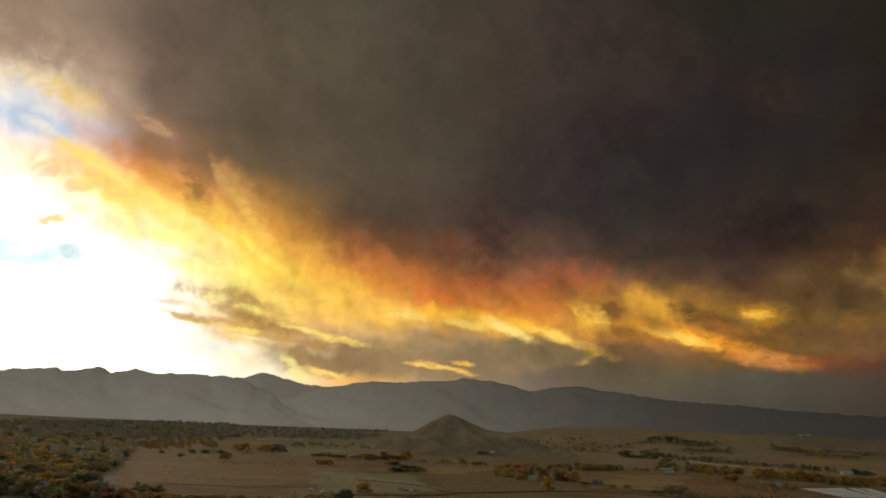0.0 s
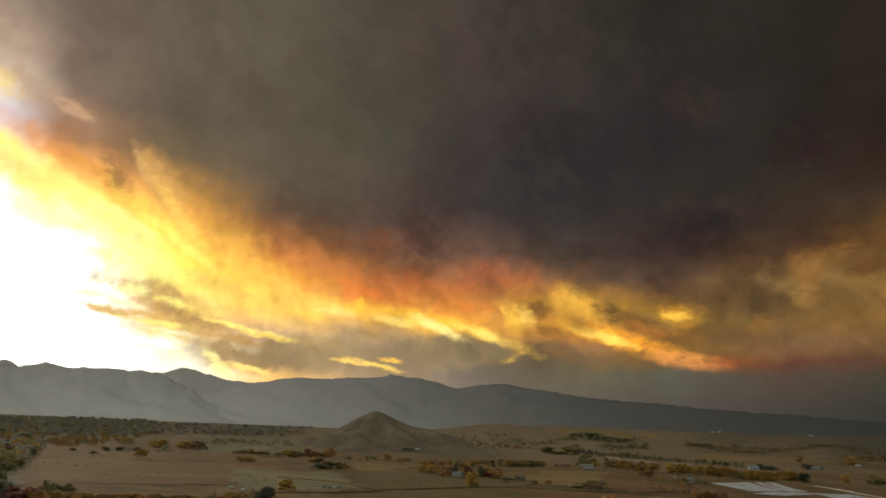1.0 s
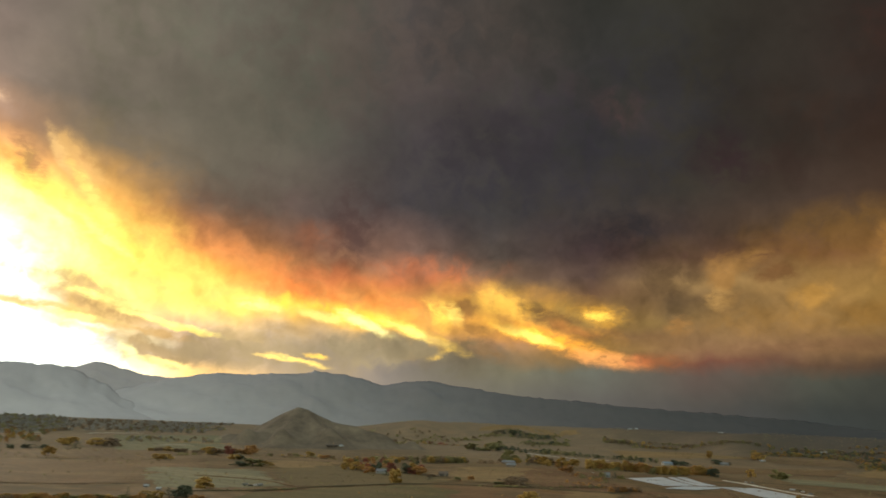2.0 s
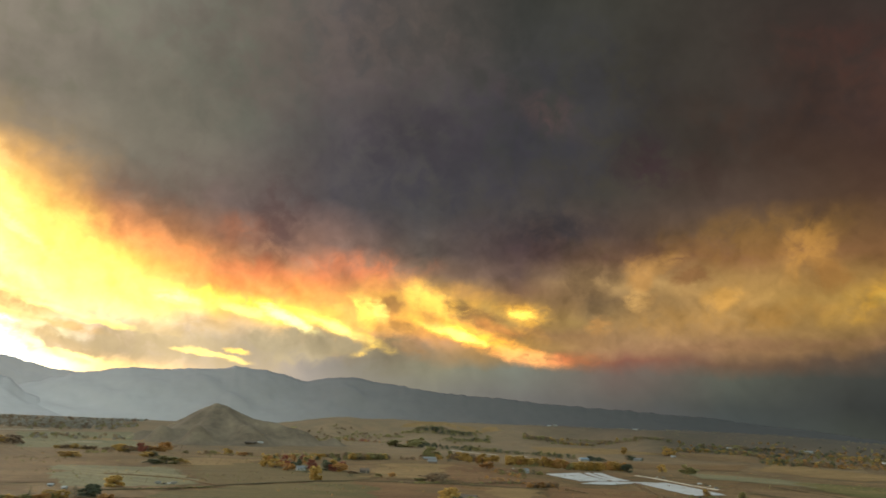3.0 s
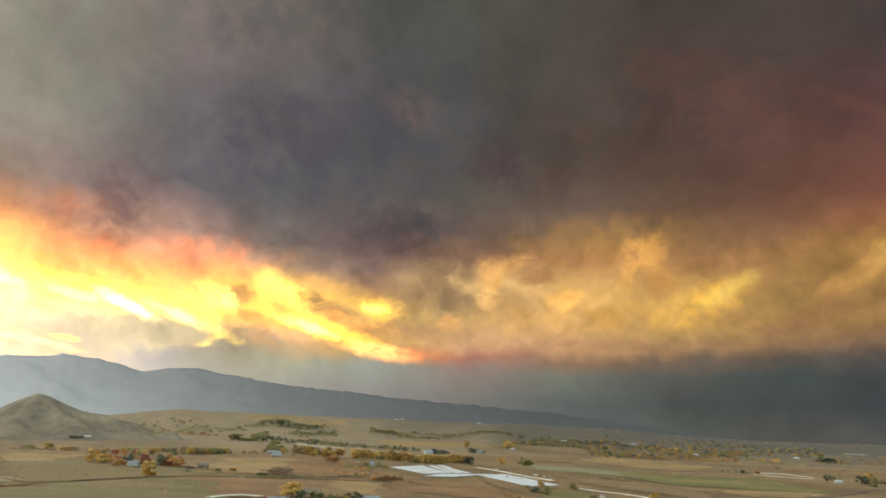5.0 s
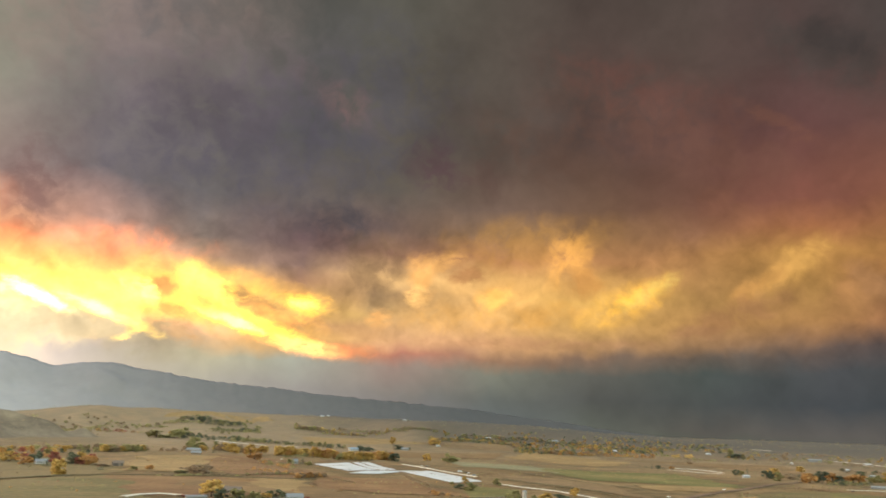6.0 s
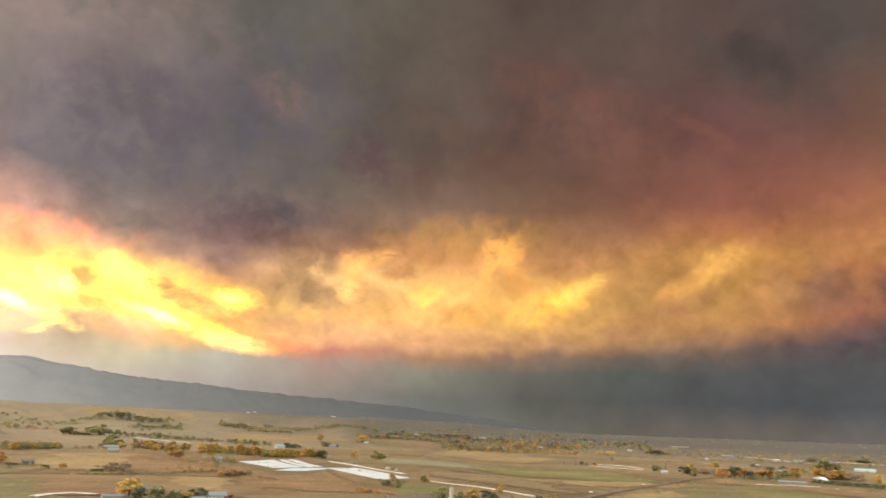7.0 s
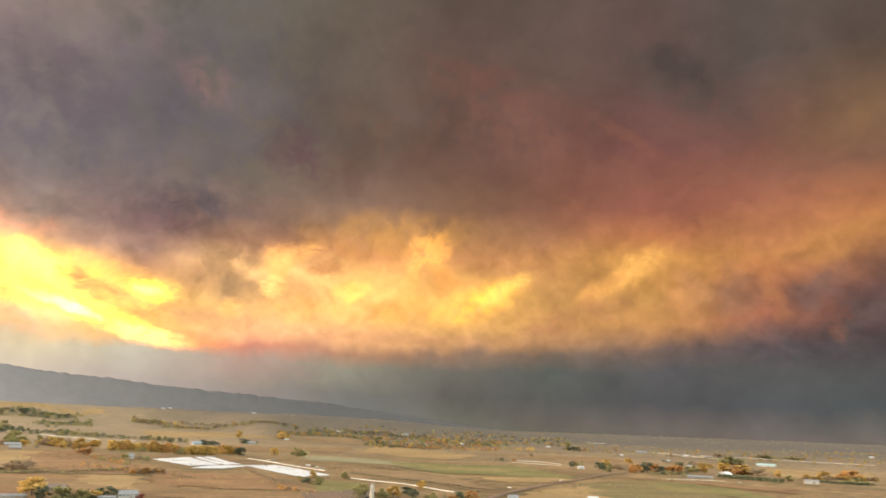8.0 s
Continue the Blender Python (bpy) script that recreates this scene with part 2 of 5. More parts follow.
puff(-11.4, 4.6, 1.50, 0.60, -46, (252, 237, 153), -0.05, 0.85, 0.83)
puff(-9.0, 4.3, 2.04, 0.35, -9, (252, 216, 122), -0.05, 0.95, 0.83)
puff(-1.6, 5.6, 8.13, 1.86, -3, (150, 126, 87), -0.05, 0.75, 0.94)
puff(6.5, 6.4, 5.34, 1.77, 6, (134, 115, 83), -0.05, 0.85, 0.88)
puff(14.0, 6.0, 4.62, 1.64, 1, (95, 84, 63), -0.05, 0.70, 0.94)
puff(0.7, 5.2, 2.71, 0.27, -11, (253, 206, 102), -0.05, 0.95, 0.90)
puff(2.1, 5.6, 1.18, 0.22, -8, (253, 196, 82), -0.05, 0.90, 0.83)
puff(-1.1, 5.3, 1.63, 0.22, -7, (253, 203, 102), -0.05, 0.90, 0.83)
puff(11.0, 12.7, 6.62, 1.61, 1, (169, 92, 53), -0.05, 0.70, 1.40)
puff(1.8, 11.6, 8.27, 2.09, -5, (189, 104, 55), -0.05, 0.65, 1.40)
puff(-4.8, 13.1, 5.58, 1.91, -23, (212, 128, 62), -0.05, 0.55, 1.50)
puff(1.2, 14.8, 2.60, 1.65, 2, (134, 80, 51), -0.05, 0.50, 1.20)
puff(4.0, 15.6, 2.11, 3.89, -16, (61, 42, 37), -0.05, 0.50, 1.20)
puff(-0.5, 10.5, 5.08, 1.09, -10, (224, 122, 54), -0.05, 0.65, 0.94)
puff(-4.1, 9.3, 3.45, 1.26, -5, (248, 191, 82), -0.05, 0.75, 0.88)
puff(2.8, 9.1, 6.13, 0.99, -8, (253, 193, 58), -0.05, 0.80, 1.05)
puff(5.8, 8.3, 2.47, 0.54, -24, (253, 207, 94), -0.05, 0.90, 0.83)
puff(10.1, 7.7, 4.12, 0.62, -19, (253, 197, 72), -0.05, 0.90, 0.83)
puff(11.7, 9.4, 1.84, 1.17, -58, (248, 191, 72), -0.05, 0.85, 0.85)
puff(12.1, 6.5, 1.41, 0.43, 31, (253, 196, 72), -0.05, 0.75, 0.83)
puff(16.7, 10.5, 2.77, 1.57, -6, (222, 165, 62), -0.05, 0.75, 1.10)
puff(24.6, 9.7, 2.48, 0.95, -7, (230, 161, 42), -0.05, 0.70, 1.15)
puff(20.9, 7.6, 6.07, 0.93, -15, (244, 157, 42), -0.05, 0.85, 1.00)
puff(18.3, 8.2, 3.03, 0.61, -17, (253, 197, 68), -0.05, 0.80, 1.00)
puff(24.8, 6.3, 3.46, 0.74, -9, (214, 140, 74), -0.05, 0.70, 0.88)
puff(27.3, 6.1, 1.36, 0.56, 0, (203, 104, 56), -0.05, 0.40, 1.00)
puff(13.9, 10.0, 1.48, 0.97, 0, (107, 74, 41), -0.05, 0.80, 1.00)
puff(20.8, 9.3, 3.15, 0.85, -14, (103, 72, 39), -0.05, 0.80, 0.85)
puff(8.3, 7.2, 3.75, 0.89, -8, (117, 98, 67), -0.05, 0.90, 0.83)
puff(15.3, 6.9, 2.00, 0.87, -20, (113, 85, 53), -0.05, 0.80, 0.75)
puff(19.1, 11.3, 2.67, 0.86, -2, (137, 98, 51), -0.05, 0.55, 0.94)
puff(27.0, 16.2, 5.13, 2.88, -6, (32, 29, 29), -0.05, 0.70, 1.30)
puff(30.3, 10.0, 1.55, 1.58, -26, (74, 58, 37), -0.05, 0.50, 0.99)
puff(41.9, 15.1, 8.63, 2.35, 6, (155, 109, 49), 1.49, 0.50, 1.05)
puff(37.4, 9.2, 6.18, 1.38, 4, (197, 143, 73), 1.49, 0.60, 0.94)
puff(30.2, 13.2, 3.18, 2.91, 25, (110, 83, 56), 1.49, 0.65, 0.99)
puff(33.8, 12.3, 1.51, 2.31, 5, (219, 156, 81), 1.49, 0.80, 0.85)
puff(33.5, 10.8, 1.24, 0.89, 0, (245, 184, 101), 1.49, 0.75, 0.85)
puff(35.8, 13.6, 1.97, 0.88, 19, (207, 148, 77), 1.49, 0.65, 0.88)
puff(37.6, 12.6, 1.79, 0.88, -1, (153, 103, 59), 1.49, 0.75, 0.88)
puff(40.1, 10.9, 2.04, 1.17, 41, (234, 168, 76), 1.49, 0.75, 0.85)
puff(45.9, 14.0, 2.53, 1.80, 55, (212, 148, 67), 1.49, 0.70, 0.88)
puff(47.4, 12.1, 1.93, 1.23, -3, (167, 113, 53), 1.49, 0.65, 0.94)
puff(43.6, 9.5, 3.88, 1.24, 9, (194, 136, 58), 1.49, 0.50, 0.99)
puff(50.5, 10.5, 4.62, 1.45, 24, (238, 170, 49), 1.49, 0.65, 1.25)
puff(30.5, 8.9, 1.17, 0.88, 31, (213, 150, 79), 1.49, 0.65, 0.85)
puff(28.7, 6.1, 2.44, 0.80, 1, (220, 126, 71), 1.49, 0.40, 1.00)
puff(41.5, 7.3, 11.76, 0.55, 1, (158, 113, 74), 1.49, 0.55, 0.99)
puff(16.2, 23.6, 10.82, 4.04, 2, (78, 68, 66), 1.49, 0.50, 1.20)
puff(26.0, 25.9, 5.28, 1.62, -28, (100, 79, 69), 1.49, 0.40, 1.30)
puff(34.2, 21.6, 2.98, 2.65, -3, (69, 54, 51), 1.49, 0.60, 1.05)
puff(44.4, 22.5, 10.09, 3.33, -18, (83, 59, 45), 1.49, 0.40, 1.20)
puff(-6.4, 22.0, 8.15, 7.01, -51, (134, 123, 99), 1.49, 0.45, 1.20)
puff(55.4, 23.1, 14.14, 3.90, -25, (124, 84, 65), 2.39, 0.45, 1.20)
puff(34.9, 21.0, 3.10, 2.11, -25, (100, 74, 71), 2.39, 0.60, 0.99)
puff(26.7, 25.6, 1.93, 1.82, -31, (133, 100, 89), 2.39, 0.50, 0.99)
puff(38.8, 20.3, 2.89, 1.64, -17, (107, 78, 67), 2.39, 0.40, 0.99)
puff(66.5, 27.5, 7.38, 2.31, -31, (82, 72, 63), 2.39, 0.65, 1.05)
puff(52.0, 11.4, 3.09, 0.79, 29, (255, 211, 99), 2.39, 0.50, 1.00)
puff(62.5, 12.8, 3.59, 1.21, 34, (244, 179, 88), 2.39, 0.75, 0.88)
puff(60.0, 11.6, 2.47, 1.03, 34, (219, 155, 79), 2.39, 0.65, 0.88)
puff(59.1, 9.9, 4.63, 1.04, 19, (171, 120, 74), 2.39, 0.65, 0.94)
puff(55.6, 8.3, 2.28, 0.69, 0, (181, 128, 83), 2.39, 0.55, 0.94)
puff(66.6, 11.4, 2.49, 1.74, 41, (195, 135, 79), 2.39, 0.55, 0.94)
puff(70.0, 11.5, 2.18, 2.52, 39, (143, 104, 80), 2.39, 0.60, 0.99)
puff(52.4, 27.0, 10.10, 2.66, -20, (126, 82, 69), 2.72, 0.40, 1.20)
puff(66.8, 28.6, 3.14, 1.32, -34, (80, 70, 63), 2.72, 0.65, 0.99)
puff(62.5, 23.5, 4.07, 0.70, -32, (152, 100, 74), 2.72, 0.35, 0.94)
puff(79.9, 22.8, 3.12, 1.32, 22, (142, 106, 72), 2.72, 0.65, 0.99)
puff(77.6, 14.8, 4.54, 1.57, 16, (196, 136, 75), 2.72, 0.70, 0.94)
puff(75.4, 11.0, 3.08, 1.50, 44, (118, 94, 82), 2.72, 0.60, 0.94)
puff(78.1, 9.2, 3.00, 2.34, -3, (94, 82, 76), 2.72, 0.65, 0.99)
puff(67.5, 11.6, 1.26, 1.76, 29, (206, 147, 91), 2.72, 0.60, 0.88)
puff(72.8, 10.8, 0.86, 1.91, 24, (198, 133, 81), 2.72, 0.45, 0.88)
puff(76.8, 8.2, 0.57, 0.93, 9, (188, 123, 87), 2.72, 0.40, 1.20)
puff(57.3, 17.7, 2.08, 1.38, 48, (152, 100, 72), 2.72, 0.50, 0.99)
puff(5.8, 8.3, 2.69, 0.50, -22, (252, 223, 132), -0.05, 0.80, 0.80)
puff(-2.9, 9.3, 1.84, 0.63, -5, (252, 221, 122), -0.05, 0.70, 0.90)
puff(2.4, 8.7, 2.06, 0.45, -8, (252, 219, 112), -0.05, 0.70, 0.80)
puff(10.1, 7.7, 3.05, 0.40, -19, (252, 215, 106), -0.05, 0.75, 0.80)
puff(12.8, 9.6, 1.30, 0.71, -51, (253, 205, 92), -0.05, 0.60, 0.90)
puff(19.1, 7.9, 2.80, 0.39, -16, (253, 207, 92), -0.05, 0.75, 0.80)
puff(24.4, 9.6, 1.30, 0.42, -6, (253, 197, 72), -0.05, 0.70, 0.80)
puff(9.4, 10.1, 2.69, 0.71, 9, (174, 112, 53), -0.05, 0.50, 1.00)
puff(17.1, 8.9, 1.66, 0.61, -21, (149, 104, 53), -0.05, 0.60, 0.90)
puff(22.4, 8.6, 2.32, 0.42, -16, (164, 104, 47), -0.05, 0.60, 0.90)
puff(29.4, 7.7, 2.72, 0.79, -6, (109, 78, 45), -0.05, 0.50, 1.00)
puff(10.5, 6.5, 2.20, 0.79, 11, (139, 112, 69), -0.05, 0.60, 0.90)
puff(7.9, 6.8, 4.85, 1.06, -4, (119, 102, 73), -0.05, 0.90, 0.75)
puff(11.2, 7.5, 1.47, 0.58, -29, (149, 106, 57), -0.05, 0.60, 0.80)
puff(13.4, 7.0, 1.56, 0.69, 11, (107, 88, 59), -0.05, 0.75, 0.80)
puff(14.7, 8.3, 1.69, 0.53, -20, (131, 92, 47), -0.05, 0.70, 0.80)
puff(19.4, 10.1, 1.88, 0.60, -9, (95, 70, 39), -0.05, 0.65, 0.90)
puff(27.0, 9.4, 2.17, 1.06, -7, (103, 76, 41), -0.05, 0.60, 1.00)
puff(23.3, 10.8, 2.70, 0.59, -9, (117, 84, 43), -0.05, 0.55, 1.00)
puff(7.8, 10.2, 2.71, 0.63, -5, (213, 118, 52), -0.05, 0.55, 1.00)
puff(13.5, 11.4, 2.62, 0.62, -4, (149, 92, 47), -0.05, 0.50, 1.00)
puff(-6.1, 8.3, 2.74, 0.63, -9, (223, 181, 102), -0.05, 0.50, 1.00)
puff(-0.8, 7.4, 3.65, 0.72, -6, (166, 132, 81), -0.05, 0.55, 1.00)
puff(-3.9, 6.8, 2.73, 0.71, -5, (174, 142, 90), -0.05, 0.50, 1.00)
puff(-23.7, 12.6, 3.66, 0.84, -1, (252, 255, 253), -0.05, 0.80, 0.90)
puff(-12.6, 8.5, 1.77, 0.61, -10, (248, 211, 112), -0.05, 0.60, 0.80)
puff(-22.7, 17.4, 2.51, 0.51, -24, (234, 177, 92), -0.05, 0.50, 0.90)
puff(-27.1, 17.1, 2.76, 0.57, -21, (238, 191, 112), -0.05, 0.50, 0.90)
puff(-19.8, 14.8, 4.75, 0.60, -24, (252, 237, 142), -0.05, 0.60, 0.90)
puff(-14.4, 13.0, 3.58, 0.53, -33, (252, 227, 112), -0.05, 0.60, 0.90)
puff(-15.5, 7.2, 3.90, 0.26, -5, (252, 226, 122), -0.05, 0.80, 0.90)
puff(-18.6, 8.5, 1.68, 0.26, -7, (252, 241, 163), -0.05, 0.80, 0.90)
puff(-12.2, 6.8, 2.65, 0.31, -8, (188, 146, 86), -0.05, 0.70, 0.90)
puff(-14.4, 6.6, 2.61, 0.26, -6, (252, 241, 193), -0.05, 0.70, 0.90)
puff(-21.1, 8.9, 2.04, 0.30, -3, (212, 191, 152), -0.05, 0.70, 0.90)

# relief of the smoke: broad folds, and finer billows lit from the low west
fold = grain(WT, vop(WT, "ADD", vop(WT, "ADD", DEEP, vop(WT, "SCALE", fine, scale=3.0)), (37.0, 11.0, 3.0)), 0.15, 4.0, 0.5, 0.2)
shade = span(WT, fold, 0.25, 0.75, 0.82, 1.18, False)
CURL = vop(WT, "ADD", vop(WT, "ADD", DEEP, vop(WT, "SCALE", curl, scale=1.3)), (11.0, 43.0, 7.0))
lit = op(WT, "SUBTRACT", grain(WT, CURL, 0.3, 4.5, 0.52, 0.2), grain(WT, vop(WT, "ADD", CURL, (-0.5, -0.3, -0.4)), 0.3, 4.5, 0.52, 0.2))
glow_belt = op(WT, "MULTIPLY", span(WT, EL, 4.0, 8.0, 0.2, 1.0), span(WT, EL, 13.0, 20.0, 1.0, 0.3))
shade = op(WT, "MULTIPLY", shade, op(WT, "MAXIMUM", op(WT, "ADD", 1.0, op(WT, "MULTIPLY", op(WT, "MULTIPLY", lit, 1.3), glow_belt)), 0.45))
tone = blend(WT, 1.0, tone, joined(WT, shade, shade, shade), "MULTIPLY")

# open evening sky, unseen behind the camera and overhead, added to light the land
open_sky = WT.nodes.new("ShaderNodeTexSky")
open_sky.sky_type, open_sky.sun_disc = "NISHITA", False
open_sky.sun_elevation, open_sky.sun_rotation = radians(SUN_EL), radians(SUN_AZ)
open_sky.air_density, open_sky.dust_density, open_sky.ozone_density = 1.0, 2.5, 1.0
off = op(WT, "ABSOLUTE", op(WT, "SUBTRACT", AZ, 24.0))
behind = span(WT, off, 62.0, 110.0)
overhead = span(WT, EL, 42.0, 75.0)
clear = op(WT, "MAXIMUM", behind, overhead)
# dimmer at the horizon behind, brightest overhead, tuned to light ground more than walls
OPEN = 0.066
depth = op(WT, "MULTIPLY", span(WT, EL, 0.0, 60.0, 0.8, 1.8), OPEN)
sky = blend(WT, clear, tone, vop(WT, "SCALE", vop(WT, "MULTIPLY", open_sky.outputs[0], (1.32, 0.99, 0.64)), scale=depth))
back = WT.nodes.new("ShaderNodeBackground")
WT.links.new(sky, back.inputs[0])
back.inputs[1].default_value = 4.0
WT.links.new(back.outputs[0], WT.nodes.new("ShaderNodeOutputWorld").inputs[0])

# the sun, low behind the edge of the smoke
sun_data = bpy.data.lights.new("sun", "SUN")
sun_data.energy, sun_data.angle, sun_data.color = 0.9, radians(10), (1.0, 0.72, 0.42)
a, e = radians(SUN_AZ), radians(SUN_EL)
sun = new("sun", sun_data)
sun.matrix_world = look((math.sin(a) * math.cos(e) * 900, math.cos(a) * math.cos(e) * 900, math.sin(e) * 900 + 400), (0, 0, 400))

# ---------------------------------------------------------------- materials
def material(name):
    m = bpy.data.materials.new(name)
    m.use_nodes = True
    t = m.node_tree
    b = t.nodes["Principled BSDF"]
    b.inputs["Roughness"].default_value = 0.9
    b.inputs["Specular IOR Level"].default_value = 0.15
    return m, t, b


def ramp(tree, fac, *stops):
    n = tree.nodes.new("ShaderNodeValToRGB")
    for i, (p, c) in enumerate(stops):
        e = n.color_ramp.elements[i] if i < 2 else n.color_ramp.elements.new(0.5)
        e.position, e.color = p, rgba(c)
    put(tree, n.inputs[0], fac)
    return n.outputs[0]


def place(tree):
    return tree.nodes.new("ShaderNodeNewGeometry").outputs["Position"]


def earth(name, a, b, c, scale=0.006, fine=0.15, speckle=0.55):
    """Dry ground: large drifts of three colours under a fine grain."""
    m, t, bs = material(name)
    p = place(t)
    col = ramp(t, grain(t, p, scale, 5, 0.6, 0.6), (0.32, a), (0.5, b), (0.68, c))
    speck = grain(t, p, fine, 4, 0.65)
    col = blend(t, speckle, col, ramp(t, speck, (0.3, (0.45, 0.45, 0.42)), (0.7, (1.35, 1.3, 1.2))), "MULTIPLY")
    put(t, bs.inputs["Base Color"], col)
    bump = t.nodes.new("ShaderNodeBump")
    bump.inputs["Strength"].default_value, bump.inputs["Distance"].default_value = speckle, 1.2
    put(t, bump.inputs["Height"], speck)
    put(t, bs.inputs["Normal"], bump.outputs[0])
    return m


def grassland(t, p):
    """Colour of dry grassland: tan, olive and rusty drifts in long streaks."""
    wide = grain(t, vop(t, "MULTIPLY", p, (1.0, 0.6, 1.0)), 0.0045, 6, 0.62, 1.0)
    col = ramp(t, wide, (0.30, (0.10, 0.072, 0.038)), (0.42, (0.155, 0.10, 0.05)), (0.52, (0.21, 0.13, 0.062)), (0.62, (0.185, 0.106, 0.052)), (0.72, (0.26, 0.172, 0.092)))
    rust = span(t, grain(t, vop(t, "ADD", p, (900, 50, 0)), 0.008, 5, 0.6, 0.6), 0.52, 0.68)
    col = blend(t, op(t, "MULTIPLY", rust, 0.5), col, (0.19, 0.098, 0.048, 1))
    streak = grain(t, vop(t, "MULTIPLY", p, (0.5, 2.2, 1.0)), 0.03, 5, 0.65)
    col = blend(t, 0.7, col, ramp(t, streak, (0.32, (0.55, 0.52, 0.48)), (0.68, (1.42, 1.38, 1.28))), "MULTIPLY")
    scrubby = span(t, grain(t, vop(t, "MULTIPLY", p, (0.8, 1.3, 1.0)), 0.018, 6, 0.72, 0.8), 0.47, 0.62)
    col = blend(t, op(t, "MULTIPLY", scrubby, 0.68), col, (0.085, 0.066, 0.036, 1))
    return col


def vop_length(t, p):
    n = t.nodes.new("ShaderNodeVectorMath")
    n.operation = "LENGTH"
    put(t, n.inputs[0], p)
    return n.outputs["Value"]


def prairie():
    """Dry grassland with bare specks, and haze painted in with distance."""
    m, t, bs = material("dry_prairie")
    p = place(t)
    col = grassland(t, p)
    speck = grain(t, p, 0.2, 5, 0.7)
    col = blend(t, 0.55, col, ramp(t, speck, (0.3, (0.5, 0.48, 0.42)), (0.7, (1.35, 1.32, 1.2))), "MULTIPLY")
    # painted haze by distance: paler over the rising flats, dark grey to the north
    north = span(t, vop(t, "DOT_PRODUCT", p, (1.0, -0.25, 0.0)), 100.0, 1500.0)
    haze_pale = op(t, "MULTIPLY", span(t, vop_length(t, p), 1300.0, 2600.0), span(t, north, 0.0, 1.0, 0.45, 0.2))
    col = blend(t, haze_pale, col, (0.31, 0.228, 0.15, 1))
    haze_dark = op(t, "MULTIPLY", span(t, vop_length(t, p), 2100.0, 3500.0), north)
    col = blend(t, op(t, "MULTIPLY", haze_dark, 0.88), col, (0.072, 0.064, 0.056, 1))
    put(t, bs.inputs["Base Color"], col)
    bump = t.nodes.new("ShaderNodeBump")
    bump.inputs["Strength"].default_value, bump.inputs["Distance"].default_value = 0.6, 1.0
    put(t, bump.inputs["Height"], speck)
    put(t, bs.inputs["Normal"], bump.outputs[0])
    return m


PRAIRIE = prairie()
BUTTE = earth("butte_grass", (0.125, 0.095, 0.07), (0.175, 0.134, 0.096), (0.235, 0.18, 0.125), 0.009, 0.06, 0.35)


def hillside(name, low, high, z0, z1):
    """Foothills far off, haze painted into the colour: paler lower slopes, darker higher up, broken by the lie of the
    spurs.
    """
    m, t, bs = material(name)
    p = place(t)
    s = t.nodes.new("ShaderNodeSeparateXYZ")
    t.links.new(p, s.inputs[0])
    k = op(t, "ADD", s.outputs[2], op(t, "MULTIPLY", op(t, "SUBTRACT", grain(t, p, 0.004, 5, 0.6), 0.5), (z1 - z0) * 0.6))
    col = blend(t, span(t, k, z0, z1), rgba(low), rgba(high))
    # painted haze: paler on the sunward side, darker under the smoke to the north
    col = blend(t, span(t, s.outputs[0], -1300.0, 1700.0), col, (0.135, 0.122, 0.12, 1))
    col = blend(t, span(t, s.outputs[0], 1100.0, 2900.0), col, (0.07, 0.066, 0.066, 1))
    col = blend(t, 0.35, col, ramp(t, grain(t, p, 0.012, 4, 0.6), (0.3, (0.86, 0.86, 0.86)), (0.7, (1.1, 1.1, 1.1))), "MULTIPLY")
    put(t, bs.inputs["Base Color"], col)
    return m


# base colours far paler than grass or forest, to carry the haze
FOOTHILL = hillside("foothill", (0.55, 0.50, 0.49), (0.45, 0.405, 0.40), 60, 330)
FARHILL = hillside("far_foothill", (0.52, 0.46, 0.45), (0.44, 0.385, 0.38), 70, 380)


# ---------------------------------------------------------------- the lie of the land
def smooth(a, b, v):
    k = min(1.0, max(0.0, (v - a) / (b - a)))
    return k * k * (3 - 2 * k)


def land(x, y):
    """Height of the plain at a place: level near by, rising to the foothills, with a long mesa to the north."""
    r = math.hypot(x, y)
    az = math.degrees(math.atan2(x, y))
    z = 72 * smooth(1900, 3950, r) + 36 * smooth(3300, 4900, r) * smooth(36, 60, az)
    m = smooth(3, 11, az) * (1 - smooth(40, 57, az))
    lip = 3330 + 300 * noise.noise((az * 0.16, 3.0, 0))
    top = 60 + 0.0166 * r
    z += m * smooth(lip - 380, lip, r) * max(0.0, top - z)
    z += (1.8 * noise.noise((x * 0.004, y * 0.004, 0)) + 0.2 * noise.noise((x * 0.013, y * 0.013, 4))) * smooth(500, 900, r)
    z += m * 10 * smooth(lip - 480, lip - 100, r) * noise.fractal((x * 0.006, y * 0.006, 2), 1.0, 2.0, 3)
    return z


def sheet(name, verts, cols, mat, close=False):
    """A net of points, cols to a row, as one smooth mesh."""
    rows = len(verts) // cols
    faces = []
    for i in range(rows - 1):
        for j in range(cols if close else cols - 1):
            k = (j + 1) % cols
            faces.append((i * cols + j, i * cols + k, (i + 1) * cols + k, (i + 1) * cols + j))
    me = bpy.data.meshes.new(name)
    me.from_pydata(verts, [], faces)
    me.shade_smooth()
    me.materials.append(mat)
    me.update()
    return new(name, me)


def polar(az, r, z):
    a = radians(az)
    return (r * math.sin(a), r * math.cos(a), z)


COLS = 600
verts = []
r = 0.5
while r < 4930:
    for j in range(COLS):
        a = 360 * j / COLS
        x, y, _ = polar(a, r, 0)
        x, y = x + 7.3 * (1 - smooth(20, 300, r)), y - 11.1 * (1 - smooth(20, 300, r))
        verts.append((x, y, land(x, y)))
    r *= 1.024 if r > 60 else 1.4
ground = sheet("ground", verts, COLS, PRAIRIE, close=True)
for p in ground.data.polygons[:1]:
    if p.normal.z < 0:
        ground.data.flip_normals()
